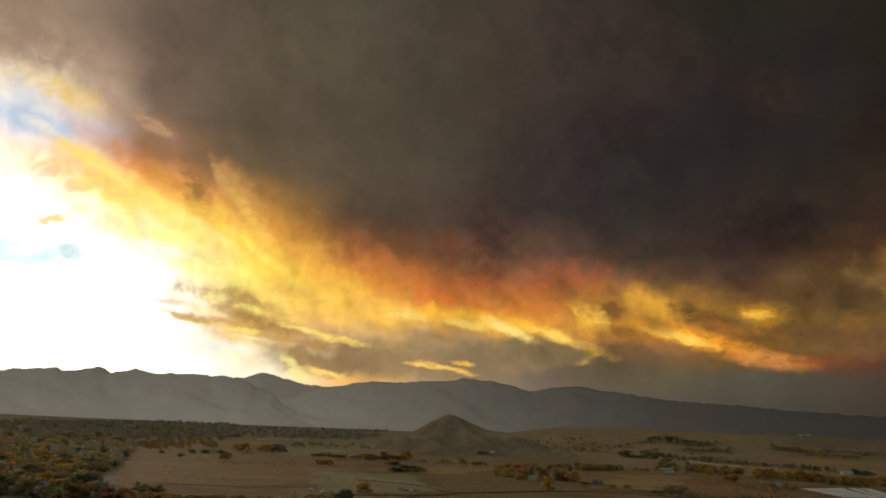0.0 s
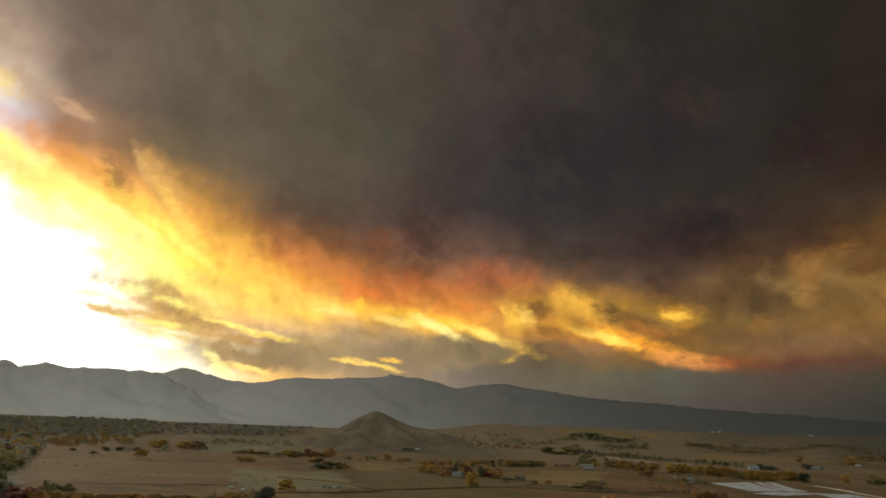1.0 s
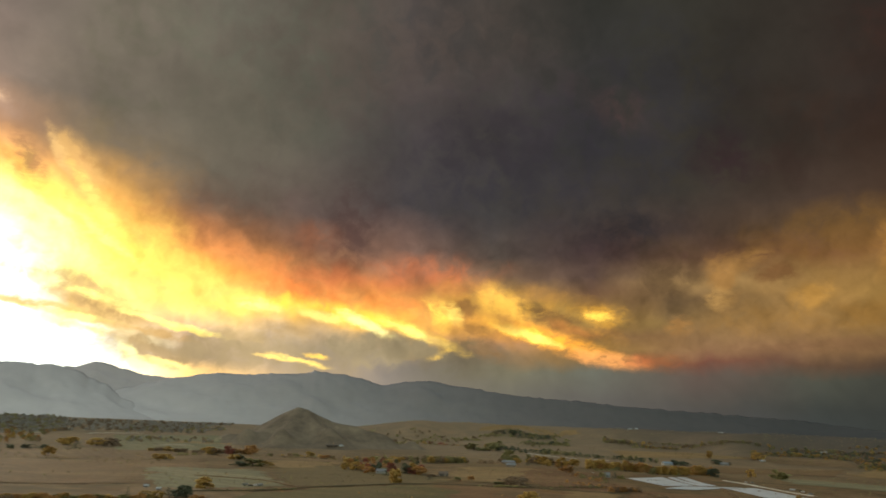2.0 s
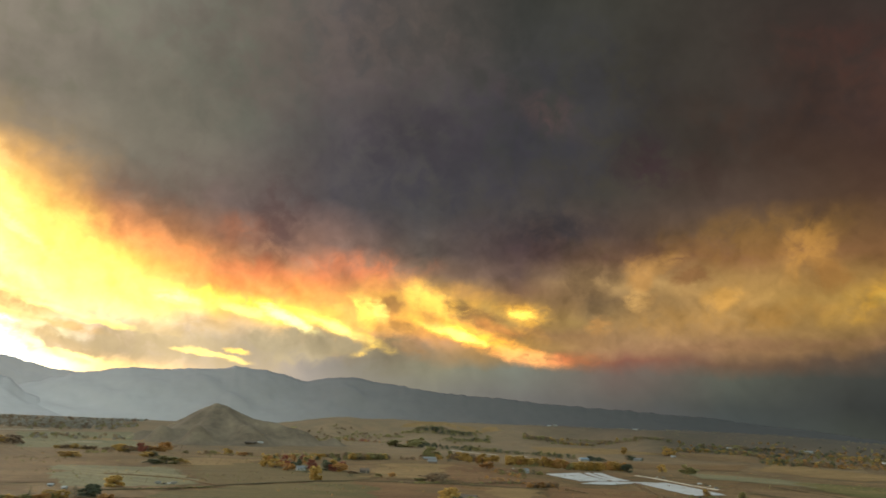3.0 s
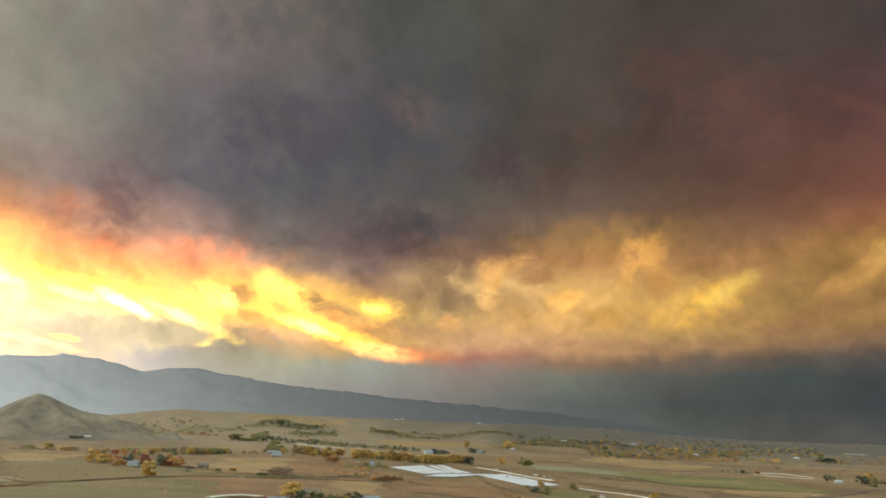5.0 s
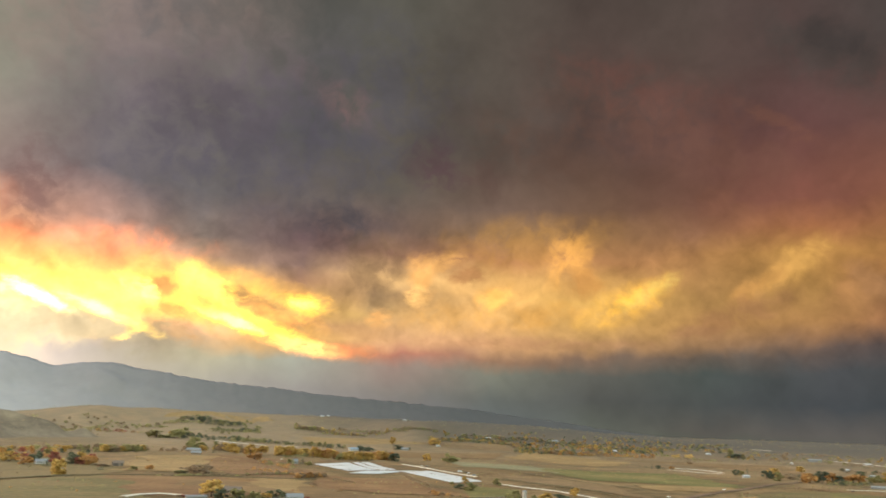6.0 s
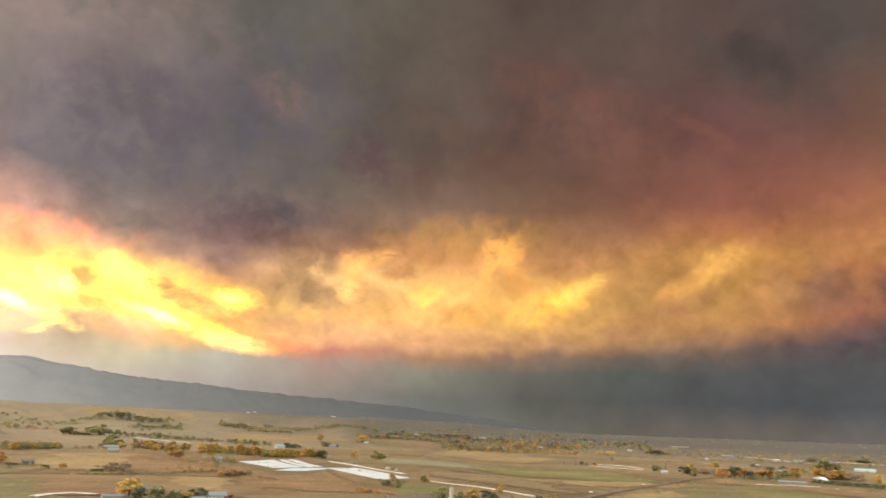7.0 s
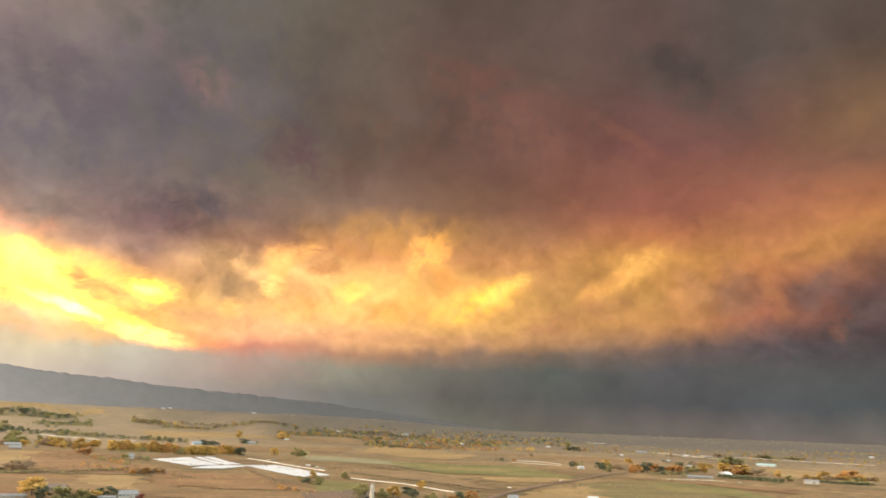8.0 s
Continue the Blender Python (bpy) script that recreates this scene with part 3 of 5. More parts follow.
tagged(ground, "dry autumn prairie and farmland plain", "ground", kind="structure")


# ---------------------------------------------------------------- butte
def butte_height(x, y):
    """A cone with a long shoulder, small knolls at its foot and gullies down its flanks."""
    dx, dy = x - 42.0, y - 2450.0
    ang = math.atan2(dy, dx)
    rr = math.hypot(dx * (0.60 if dx < 0 else 0.43), dy * 0.58)
    rr *= 1 + 0.075 * math.sin(ang * 9 + 1.1 + 2.0 * noise.noise((dx * 0.008, dy * 0.008, 1))) + 0.10 * noise.noise((math.cos(ang) * 2.5, math.sin(ang) * 2.5, 5))
    e = (math.hypot(rr, 3.0) * -1.0 + 124) / 12
    h = 12 * (e if e > 30 else math.log(1 + math.exp(e)))
    for kx, ky, kh, kw in ((228, 2420, 18, 50), (318, 2410, 34, 52), (420, 2390, 26, 30), (-112, 2330, 34, 30), (-8, 2240, 44, 34), (150, 2290, 26, 46), (-165, 2400, 18, 40)):
        d = math.hypot(x - kx, y - ky) / kw
        h += kh * math.exp(-d * d)
    return h + 3.0 * noise.fractal((x * 0.018, y * 0.018, 7), 1.0, 2.0, 4) * smooth(2, 25, h) - 2.5


verts = []
n = 190
for i in range(n):
    for j in range(n):
        x, y = -420 + 1040 * j / (n - 1), 2020 + 820 * i / (n - 1)
        verts.append((x, y, land(x, y) + butte_height(x, y)))
butte = sheet("butte", verts, n, BUTTE)
tagged(butte, "steep conical butte of dry brown grass on the plain", "hill", kind="structure")


# ---------------------------------------------------------------- foothills
def at_az(line, az):
    for (a0, e0), (a1, e1) in zip(line, line[1:]):
        if a0 <= az <= a1:
            k = (az - a0) / (a1 - a0)
            return e0 + (e1 - e0) * (k * k * (3 - 2 * k) * 0.5 + k * 0.5)
    return line[0][1] if az < line[0][0] else line[-1][1]


def ridge(name, label, crest, foot, far, mat, rough):
    """A range of foothills: crest gives (azimuth, elevation) of its skyline; spurs and ravines run down to its foot."""
    verts, cols = [], 26
    az0, az1 = crest[0][0], crest[-1][0]
    rows = int((az1 - az0) / 0.14)
    for i in range(rows + 1):
        az = az0 + (az1 - az0) * i / rows
        top = 60 + far * math.tan(radians(at_az(crest, az)))
        lump = rough * noise.fractal((az * 1.3, 0, far), 0.9, 2.0, 5)
        for j in range(cols):
            k = j / (cols - 4)
            r = foot + (far - foot) * k
            spur = noise.fractal((az * 0.22 + k * 0.9, k * 2.2, far * 0.01), 1.0, 2.1, 4)
            if k <= 1:
                s = k ** 1.15
                z = 58 + (top - 58) * s + lump * k ** 6 + (top - 40) * 0.15 * spur * math.sin(math.pi * min(1, k)) ** 0.8
            else:
                z = top + lump - (k - 1) * 900
            verts.append(polar(az, r, z))
    ob = sheet(name, verts, cols, mat)
    ob.data.flip_normals()
    return tagged(ob, label, "mountain", kind="structure")


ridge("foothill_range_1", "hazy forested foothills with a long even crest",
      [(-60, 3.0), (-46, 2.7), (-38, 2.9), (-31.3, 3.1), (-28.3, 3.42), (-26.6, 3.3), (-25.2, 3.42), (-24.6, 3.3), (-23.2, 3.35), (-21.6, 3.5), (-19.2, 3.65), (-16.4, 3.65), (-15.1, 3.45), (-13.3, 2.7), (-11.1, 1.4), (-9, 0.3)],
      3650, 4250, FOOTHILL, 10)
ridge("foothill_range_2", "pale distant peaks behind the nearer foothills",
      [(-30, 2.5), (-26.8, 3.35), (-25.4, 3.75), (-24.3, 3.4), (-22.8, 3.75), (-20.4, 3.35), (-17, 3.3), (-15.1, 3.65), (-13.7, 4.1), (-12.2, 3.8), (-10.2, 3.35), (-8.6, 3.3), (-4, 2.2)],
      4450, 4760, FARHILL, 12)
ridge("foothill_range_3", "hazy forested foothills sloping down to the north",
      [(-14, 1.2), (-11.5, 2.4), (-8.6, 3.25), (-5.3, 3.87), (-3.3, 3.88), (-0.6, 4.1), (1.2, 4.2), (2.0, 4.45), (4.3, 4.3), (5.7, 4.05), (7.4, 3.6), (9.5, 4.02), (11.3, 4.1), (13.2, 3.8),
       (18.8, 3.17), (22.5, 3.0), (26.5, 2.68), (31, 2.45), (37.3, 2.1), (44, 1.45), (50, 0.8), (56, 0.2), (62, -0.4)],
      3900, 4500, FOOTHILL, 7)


# ---------------------------------------------------------------- more materials
def furrowed(name, a, b, c, lines=0.0, turn=0.0, much=0.5):
    """A field: drifts of colour, fine grain, and drill lines at their spacing and heading where it was worked."""
    m, t, bs = material(name)
    p = place(t)
    mp = t.nodes.new("ShaderNodeMapping")
    t.links.new(p, mp.inputs[0])
    mp.inputs[2].default_value = (0, 0, radians(turn))
    q = mp.outputs[0]
    drift = grain(t, vop(t, "MULTIPLY", q, (0.35, 1.0, 1.0)), 0.011, 5, 0.62, 0.8)
    col = blend(t, much, grassland(t, p), ramp(t, drift, (0.34, a), (0.5, b), (0.66, c)))
    speck = grain(t, q, 0.16, 5, 0.7)
    col = blend(t, 0.6, col, ramp(t, speck, (0.3, (0.5, 0.48, 0.45)), (0.7, (1.35, 1.32, 1.25))), "MULTIPLY")
    if lines:
        w = t.nodes.new("ShaderNodeTexWave")
        w.bands_direction = "Y"
        t.links.new(q, w.inputs[0])
        w.inputs["Scale"].default_value, w.inputs["Distortion"].default_value = 0.314 / lines, 2.5
        w.inputs["Detail"].default_value, w.inputs["Detail Scale"].default_value = 3.0, 0.6
        col = blend(t, 0.2, col, ramp(t, w.outputs["Fac"], (0.2, (0.62, 0.6, 0.58)), (0.8, (1.2, 1.2, 1.15))), "MULTIPLY")
    put(t, bs.inputs["Base Color"], col)
    bump = t.nodes.new("ShaderNodeBump")
    bump.inputs["Strength"].default_value, bump.inputs["Distance"].default_value = 0.6, 0.8
    put(t, bump.inputs["Height"], speck)
    put(t, bs.inputs["Normal"], bump.outputs[0])
    return m


FIELD_MATS = {
    "tan": furrowed("tan_stubble", (0.142, 0.082, 0.039), (0.183, 0.107, 0.051), (0.237, 0.144, 0.070), 14, 12),
    "dun": furrowed("dun_pasture", (0.151, 0.096, 0.055), (0.194, 0.125, 0.067), (0.249, 0.161, 0.087), 22, 70),
    "olive": furrowed("olive_stubble", (0.116, 0.087, 0.041), (0.144, 0.106, 0.048), (0.182, 0.132, 0.060), 10, -20, 0.82),
    "green_dun": furrowed("dull_hay", (0.112, 0.097, 0.040), (0.145, 0.113, 0.049), (0.201, 0.140, 0.067), 18, 25, 0.82),
    "grey_green": furrowed("grey_pasture", (0.162, 0.160, 0.096), (0.211, 0.194, 0.114), (0.275, 0.239, 0.141), 26, 50, 0.82),
    "straw": furrowed("straw_grass", (0.243, 0.153, 0.063), (0.316, 0.205, 0.086), (0.387, 0.260, 0.114), 0, 10),
    "red": furrowed("red_earth", (0.153, 0.069, 0.034), (0.199, 0.096, 0.045), (0.252, 0.135, 0.064), 12, 30),
}
FIELD_MATS |= {
    "green": furrowed("green_crop", (0.085, 0.11, 0.028), (0.13, 0.145, 0.04), (0.22, 0.18, 0.065), 16, 15),
    "pale": furrowed("pale_gravel", (0.45, 0.39, 0.32), (0.56, 0.50, 0.43), (0.68, 0.63, 0.56), much=0.92),
    "asphalt": furrowed("worn_asphalt", (0.11, 0.07, 0.05), (0.14, 0.09, 0.065), (0.18, 0.12, 0.085), much=0.85),
    "undergrowth": furrowed("undergrowth", (0.13, 0.12, 0.085), (0.17, 0.15, 0.105), (0.23, 0.19, 0.13), much=0.92),
    "dark_dirt": furrowed("dark_dirt", (0.075, 0.06, 0.035), (0.10, 0.08, 0.045), (0.14, 0.11, 0.06), much=0.92),
}


def foliage(name, a, b, c):
    """Leaves: each clump and each tree differs a little."""
    m, t, bs = material(name)
    geo = t.nodes.new("ShaderNodeNewGeometry")
    tree = t.nodes.new("ShaderNodeObjectInfo")
    k = op(t, "ADD", op(t, "MULTIPLY", geo.outputs["Random Per Island"], 0.6), op(t, "MULTIPLY", tree.outputs["Random"], 0.4))
    put(t, bs.inputs["Base Color"], ramp(t, k, (0.15, a), (0.5, b), (0.85, c)))
    bs.inputs["Roughness"].default_value = 0.75
    # thin leaves let light through
    thin = t.nodes.new("ShaderNodeBsdfTranslucent")
    t.links.new(bs.inputs["Base Color"].links[0].from_socket, thin.inputs[0])
    mix = t.nodes.new("ShaderNodeMixShader")
    mix.inputs[0].default_value = 0.45
    t.links.new(bs.outputs[0], mix.inputs[1])
    t.links.new(thin.outputs[0], mix.inputs[2])
    t.links.new(mix.outputs[0], t.nodes["Material Output"].inputs[0])
    return m


LEAVES = {
    "gold": foliage("gold_leaves", (0.26, 0.17, 0.05), (0.46, 0.30, 0.085), (0.60, 0.42, 0.14)),
    "orange": foliage("orange_leaves", (0.26, 0.14, 0.055), (0.43, 0.24, 0.085), (0.54, 0.32, 0.12)),
    "rust": foliage("rust_leaves", (0.19, 0.075, 0.06), (0.29, 0.11, 0.085), (0.36, 0.15, 0.10)),
    "olive": foliage("olive_leaves", (0.17, 0.155, 0.075), (0.27, 0.245, 0.11), (0.37, 0.33, 0.145)),
    "dark": foliage("dark_needles", (0.075, 0.085, 0.06), (0.12, 0.13, 0.085), (0.17, 0.175, 0.11)),
    # this grey puts the haze over the woods into the leaf colour
    "grey": foliage("haze_grey_leaves", (0.26, 0.245, 0.22), (0.34, 0.32, 0.285), (0.42, 0.39, 0.35)),
    "brown": foliage("brown_twigs", (0.17, 0.125, 0.085), (0.26, 0.19, 0.12), (0.34, 0.25, 0.16)),
    "green": foliage("hedge_leaves", (0.075, 0.095, 0.055), (0.11, 0.13, 0.07), (0.15, 0.165, 0.085)),
}
LEAF_WORDS = {
    "gold": ("cottonwood_tree", "golden-yellow autumn cottonwood tree on dry grass"),
    "orange": ("autumn_tree", "orange-leaved autumn tree on dry grass"),
    "rust": ("maple_tree", "dark red-leaved autumn tree among farm trees"),
    "olive": ("willow_tree", "olive-green broad-crowned tree turning yellow"),
    "dark": ("spruce_tree", "dark green conifer on the dry plain"),
    "brown": ("brush_tree", "half-bare brown scrubby tree on dry grass"),
    "grey": ("bare_tree", "broad-crowned tree greyed by haze on the plain"),
    "green": ("hedge", "long dark green windbreak hedge"),
}


def plain(name, rgb, rough=0.7, metal=0.0, stain=0.25, scale=0.6):
    m, t, bs = material(name)
    k = grain(t, place(t), scale, 5, 0.65)
    put(t, bs.inputs["Base Color"], blend(t, stain, rgba(rgb), ramp(t, k, (0.3, (0.55 * rgb[0], 0.52 * rgb[1], 0.5 * rgb[2])), (0.7, rgb)), "MIX"))
    bs.inputs["Roughness"].default_value, bs.inputs["Metallic"].default_value = rough, metal
    return m


BARK = plain("bark", (0.11, 0.085, 0.065), 0.95)
WHITE_WALL = plain("white_boards", (0.36, 0.35, 0.34), 0.6)
GREY_WALL = plain("grey_boards", (0.21, 0.205, 0.20), 0.7)
BROWN_WALL = plain("brown_boards", (0.24, 0.17, 0.12), 0.75)
DARK_WALL = plain("weathered_boards", (0.09, 0.075, 0.065), 0.85)
GREY_ROOF = plain("grey_shingles", (0.22, 0.22, 0.23), 0.8, 0, 0.5, 1.5)
BROWN_ROOF = plain("brown_shingles", (0.17, 0.13, 0.105), 0.85, 0, 0.5, 1.5)
BLUE_ROOF = plain("blue_metal_roof", (0.24, 0.30, 0.37), 0.4, 0.2)
TEAL_ROOF = plain("teal_metal_roof", (0.30, 0.44, 0.42), 0.4, 0.2)
METAL_ROOF = plain("galvanised_roof", (0.24, 0.24, 0.245), 0.5, 0.3)
WHITE_ROOF = plain("white_metal_roof", (0.40, 0.40, 0.40), 0.45)
PANE = plain("window_glass", (0.03, 0.035, 0.04), 0.1)
DOOR = plain("door_paint", (0.20, 0.16, 0.13), 0.6)
TYRE = plain("tyre_rubber", (0.02, 0.02, 0.02), 0.85)
CAR_WHITE = plain("white_car_paint", (0.78, 0.78, 0.78), 0.25, 0, 0.1)
CAR_DARK = plain("dark_car_paint", (0.05, 0.055, 0.065), 0.25, 0, 0.1)
CONCRETE = plain("silo_concrete", (0.36, 0.33, 0.29), 0.85, 0, 0.4, 0.4)
FABRIC = plain("white_fabric", (0.82, 0.82, 0.80), 0.55, 0, 0.15)


def cover_material():
    """White crop sheets: faint seams, dust and damp patches."""
    m, t, bs = material("crop_sheet")
    p = place(t)
    k = grain(t, p, 0.05, 5, 0.65, 0.5)
    col = ramp(t, k, (0.28, (0.30, 0.28, 0.26)), (0.45, (0.46, 0.45, 0.45)), (0.7, (0.56, 0.56, 0.56)))
    put(t, bs.inputs["Base Color"], col)
    bs.inputs["Roughness"].default_value = 0.5
    return m


SHEETING = cover_material()


def water_material():
    m, t, bs = material("pond_water")
    bs.inputs["Base Color"].default_value = (0.035, 0.035, 0.035, 1)
    bs.inputs["Roughness"].default_value = 0.12
    bs.inputs["Specular IOR Level"].default_value = 0.5
    bump = t.nodes.new("ShaderNodeBump")
    bump.inputs["Strength"].default_value, bump.inputs["Distance"].default_value = 0.15, 0.1
    put(t, bump.inputs["Height"], grain(t, place(t), 0.8, 3, 0.5))
    put(t, bs.inputs["Normal"], bump.outputs[0])
    return m


POND = water_material()


# ---------------------------------------------------------------- fields, roads, covered beds
LAYER = [0]


def lift():
    LAYER[0] += 1
    return 0.35 + 0.012 * LAYER[0]


def stand(x, y):
    """The top of the ground at a place, on the butte too."""
    z = land(x, y)
    if -420 < x < 620 and 2020 < y < 2840:
        z = max(z, z + butte_height(x, y))
    return z


def field(corners, kind, label):
    """A field between four corners, draped on the land, with slightly wandering edges."""
    a, b, c, d = [Vector(p) for p in corners]
    n, verts, up = 40, [], lift()
    for i in range(n + 1):
        for j in range(n + 1):
            u, v = i / n, j / n
            p = (a * (1 - u) + d * u) * (1 - v) + (b * (1 - u) + c * u) * v
            edge = 1 - min(1, 8 * min(u, v, 1 - u, 1 - v))
            p += Vector((noise.noise((p.x * 0.02, p.y * 0.02, up)), noise.noise((p.x * 0.02, p.y * 0.02, up + 9)))) * 22 * edge
            p += Vector((noise.noise((p.x * 0.09, p.y * 0.09, up)), noise.noise((p.x * 0.09, p.y * 0.09, up + 5)))) * 9 * edge
            verts.append((p.x, p.y, stand(p.x, p.y) + up))
    ob = sheet("field", verts, n + 1, FIELD_MATS[kind])
    if ob.data.polygons[0].normal.z < 0:
        ob.data.flip_normals()
    tagged(ob, label, "field", kind="structure")


def along(points, step):
    """Points of a smooth line through the given ones."""
    pts = [Vector(p) for p in points]
    pts = [pts[0] * 2 - pts[1]] + pts + [pts[-1] * 2 - pts[-2]]
    out = []
    for p0, p1, p2, p3 in zip(pts, pts[1:], pts[2:], pts[3:]):
        n = max(1, int((p2 - p1).length / step))
        for i in range(n):
            t = i / n
            out.append(0.5 * ((2 * p1) + (p2 - p0) * t + (2 * p0 - 5 * p1 + 4 * p2 - p3) * t * t + (3 * p1 - p0 - 3 * p2 + p3) * t * t * t))
    return out + [pts[-2]]


def strip(name, points, width, kind, label):
    line, verts, up = along(points, 12), [], lift() + 0.25
    for i, p in enumerate(line):
        t = (line[min(i + 1, len(line) - 1)] - line[max(i - 1, 0)]).normalized()
        side = Vector((-t.y, t.x))
        wide = width * (1 + 0.25 * noise.noise((p.x * 0.03, p.y * 0.03, 1)))
        for k in (-0.5, -0.45, 0, 0.45, 0.5):
            q = p + side * wide * k
            verts.append((q.x, q.y, stand(q.x, q.y) + up + (0.12 if abs(k) < 0.48 else -0.5)))
    ob = sheet(name, verts, 5, FIELD_MATS[kind])
    if sum(p.normal.z for p in ob.data.polygons) < 0:
        ob.data.flip_normals()
    tagged(ob, label, name, kind="structure")


def crop_cover(corners):
    """White sheeting over rows of beds: low ridges along its length, edges tucked into the soil."""
    a, b, c, d = [Vector(p) for p in corners]
    rows, cols, verts, up = 48, 40, [], lift() + 0.15
    for i in range(cols + 1):
        for j in range(rows + 1):
            u, v = i / cols, j / rows
            p = (a * (1 - u) + d * u) * (1 - v) + (b * (1 - u) + c * u) * v
            rim = min(u, v, 1 - u, 1 - v) < 1e-6
            p += Vector((noise.noise((p.x * 0.05, p.y * 0.05, 3)), noise.noise((p.x * 0.05, p.y * 0.05, 8)))) * (2.0 if rim else 0.0)
            z = 0.18 * (i % 2) + 0.12 * noise.noise((p.x * 0.2, p.y * 0.2, 5))
            verts.append((p.x, p.y, stand(p.x, p.y) + up + (-0.5 if rim else z)))
    ob = sheet("crop_cover", verts, rows + 1, SHEETING)
    if sum(p.normal.z for p in ob.data.polygons) < 0:
        ob.data.flip_normals()
    tagged(ob, "white plastic sheet over long crop beds", "crop cover", "covered crop beds")


def pond(points):
    line = along(points + points[:1], 4)
    cx, cy = sum(p.x for p in line) / len(line), sum(p.y for p in line) / len(line)
    z = stand(cx, cy) + 0.9
    verts = [(cx, cy, z)] + [(p.x, p.y, z) for p in line]
    faces = [(0, i, i + 1) for i in range(1, len(line))]
    me = bpy.data.meshes.new("water_1")
    me.from_pydata(verts, [], faces)
    me.materials.append(POND)
    ob = new("water_1", me)
    if me.polygons[0].normal.z < 0:
        me.flip_normals()
    tagged(ob, "small dark farm pond", "pond", kind="structure")


field([(-341, 1674), (-522, 2516), (-223, 2716), (-127, 1900)], "grey_green", "grey-green grazed pasture in the haze")
field([(-303, 2232), (-310, 2379), (-129, 2305), (-142, 2297)], "straw", "strip of pale straw-coloured grass")
field([(1069, 2219), (1188, 2489), (1568, 2466), (1559, 2216)], "straw", "strip of pale straw-coloured grass")
field([(816, 3018), (859, 3106), (1298, 3086), (1253, 2974)], "straw", "pale dry slope below the mesa rim")
field([(-334, 528), (-1233, 1896), (-958, 2253), (-264, 611)], "undergrowth", "dark undergrowth beneath the wood")
field([(-1254, 1842), (-1596, 2332), (-865, 3202), (-706, 2487)], "undergrowth", "dark undergrowth beneath far woods")
field([(-317, 736), (-424, 1126), (-132, 1356), (-96, 813)], "tan", "mown tan hayfield with faint stripes")
field([(-459, 1177), (-519, 1552), (-154, 1865), (-117, 1421)], "dun", "grey-brown grazed pasture")
field([(-209, 639), (-99, 788), (-4, 834), (-23, 672)], "dun", "grey-brown grazed pasture")
field([(23, 805), (-17, 1159), (194, 1385), (230, 951)], "olive", "olive-brown stubble field")
field([(-76, 616), (24, 776), (189, 898), (172, 623)], "green_dun", "dull green hayfield")
field([(-121, 751), (-170, 1104), (-28, 1126), (17, 804)], "grey_green", "grey-green pasture")
field([(-22, 1183), (-10, 1430), (151, 1455), (50, 1218)], "straw", "pale straw strip")
field([(166, 661), (187, 889), (357, 872), (297, 640)], "red", "reddish-brown ploughed field")
field([(217, 994), (369, 1441), (605, 1516), (397, 970)], "straw", "golden dry grass meadow")
field([(337, 1045), (491, 1416), (492, 984), (387, 802)], "red", "rusty dry weeds field")
field([(297, 740), (361, 883), (403, 821), (327, 704)], "straw", "golden dry grass meadow")
field([(355, 691), (459, 926), (550, 820), (465, 583)], "red", "reddish-brown ploughed field")
field([(226, 762), (245, 826), (380, 766), (334, 551)], "tan", "tan stubble field")
field([(304, 740), (319, 806), (383, 773), (318, 672)], "straw", "pale straw strip")
field([(454, 586), (563, 713), (594, 661), (510, 570)], "green", "green irrigated paddock")
field([(313, 569), (343, 679), (446, 576), (413, 501)], "tan", "tan stubble field")
field([(729, 837), (817, 998), (846, 762), (678, 523)], "dun", "brown fallow field with furrows")
field([(928, 1207), (1082, 1454), (1117, 1070), (999, 900)], "grey_green", "olive grass strip")
field([(862, 813), (1080, 1134), (1315, 969), (1043, 633)], "green", "green winter wheat field")
field([(796, 614), (889, 730), (1047, 657), (906, 597)], "straw", "pale straw strip")
field([(648, 455), (928, 573), (1237, 561), (862, 325)], "green_dun", "dull green hayfield")
field([(597, 460), (722, 507), (902, 539), (721, 410)], "straw", "golden dry grass meadow")
field([(968, 463), (1104, 538), (1122, 414), (925, 296)], "green", "green irrigated paddock")
field([(1403, 1618), (1727, 1847), (1690, 1389), (1374, 1239)], "straw", "pale straw-coloured rise")
field([(1013, 1592), (1144, 1860), (1566, 1807), (1313, 1561)], "tan", "tan stubble field")
field([(1132, 2325), (1196, 2549), (1480, 2496), (1318, 2218)], "straw", "pale straw strip")
field([(1524, 1991), (1565, 2359), (1889, 2184), (1699, 1902)], "dun", "brown fallow field")
field([(1170, 570), (1149, 653), (1275, 381), (1112, 325)], "red", "bare reddish dirt strip")
field([(1677, 533), (2150, 742), (2212, 467), (1754, 372)], "straw", "golden dry grass meadow")
field([(1814, 1274), (1752, 1581), (2104, 1174), (1835, 940)], "tan", "tan stubble field")
field([(515, 1452), (516, 1572), (602, 1338), (461, 968)], "red", "rusty dry weeds field")

strip("road", [(555, 450), (658, 503), (753, 537), (930, 603), (1096, 654), (1257, 714), (1416, 758)], 9, "asphalt", "narrow country road between dry fields")
strip("track", [(805, 1233), (784, 1118), (726, 965), (706, 873)], 7, "pale", "pale gravel farm track beside covered beds")
strip("track", [(644, 762), (635, 690), (638, 646), (616, 554), (612, 525)], 5, "pale", "pale gravel farm track")
strip("track", [(795, 2319), (834, 2203), (883, 2115)], 9, "pale", "pale concrete-lined ditch")
strip("track", [(934, 2097), (961, 2054)], 8, "pale", "pale concrete-lined ditch")
strip("track", [(1624, 1206), (1660, 1147), (1604, 1043)], 7, "pale", "pale gravel farm track")
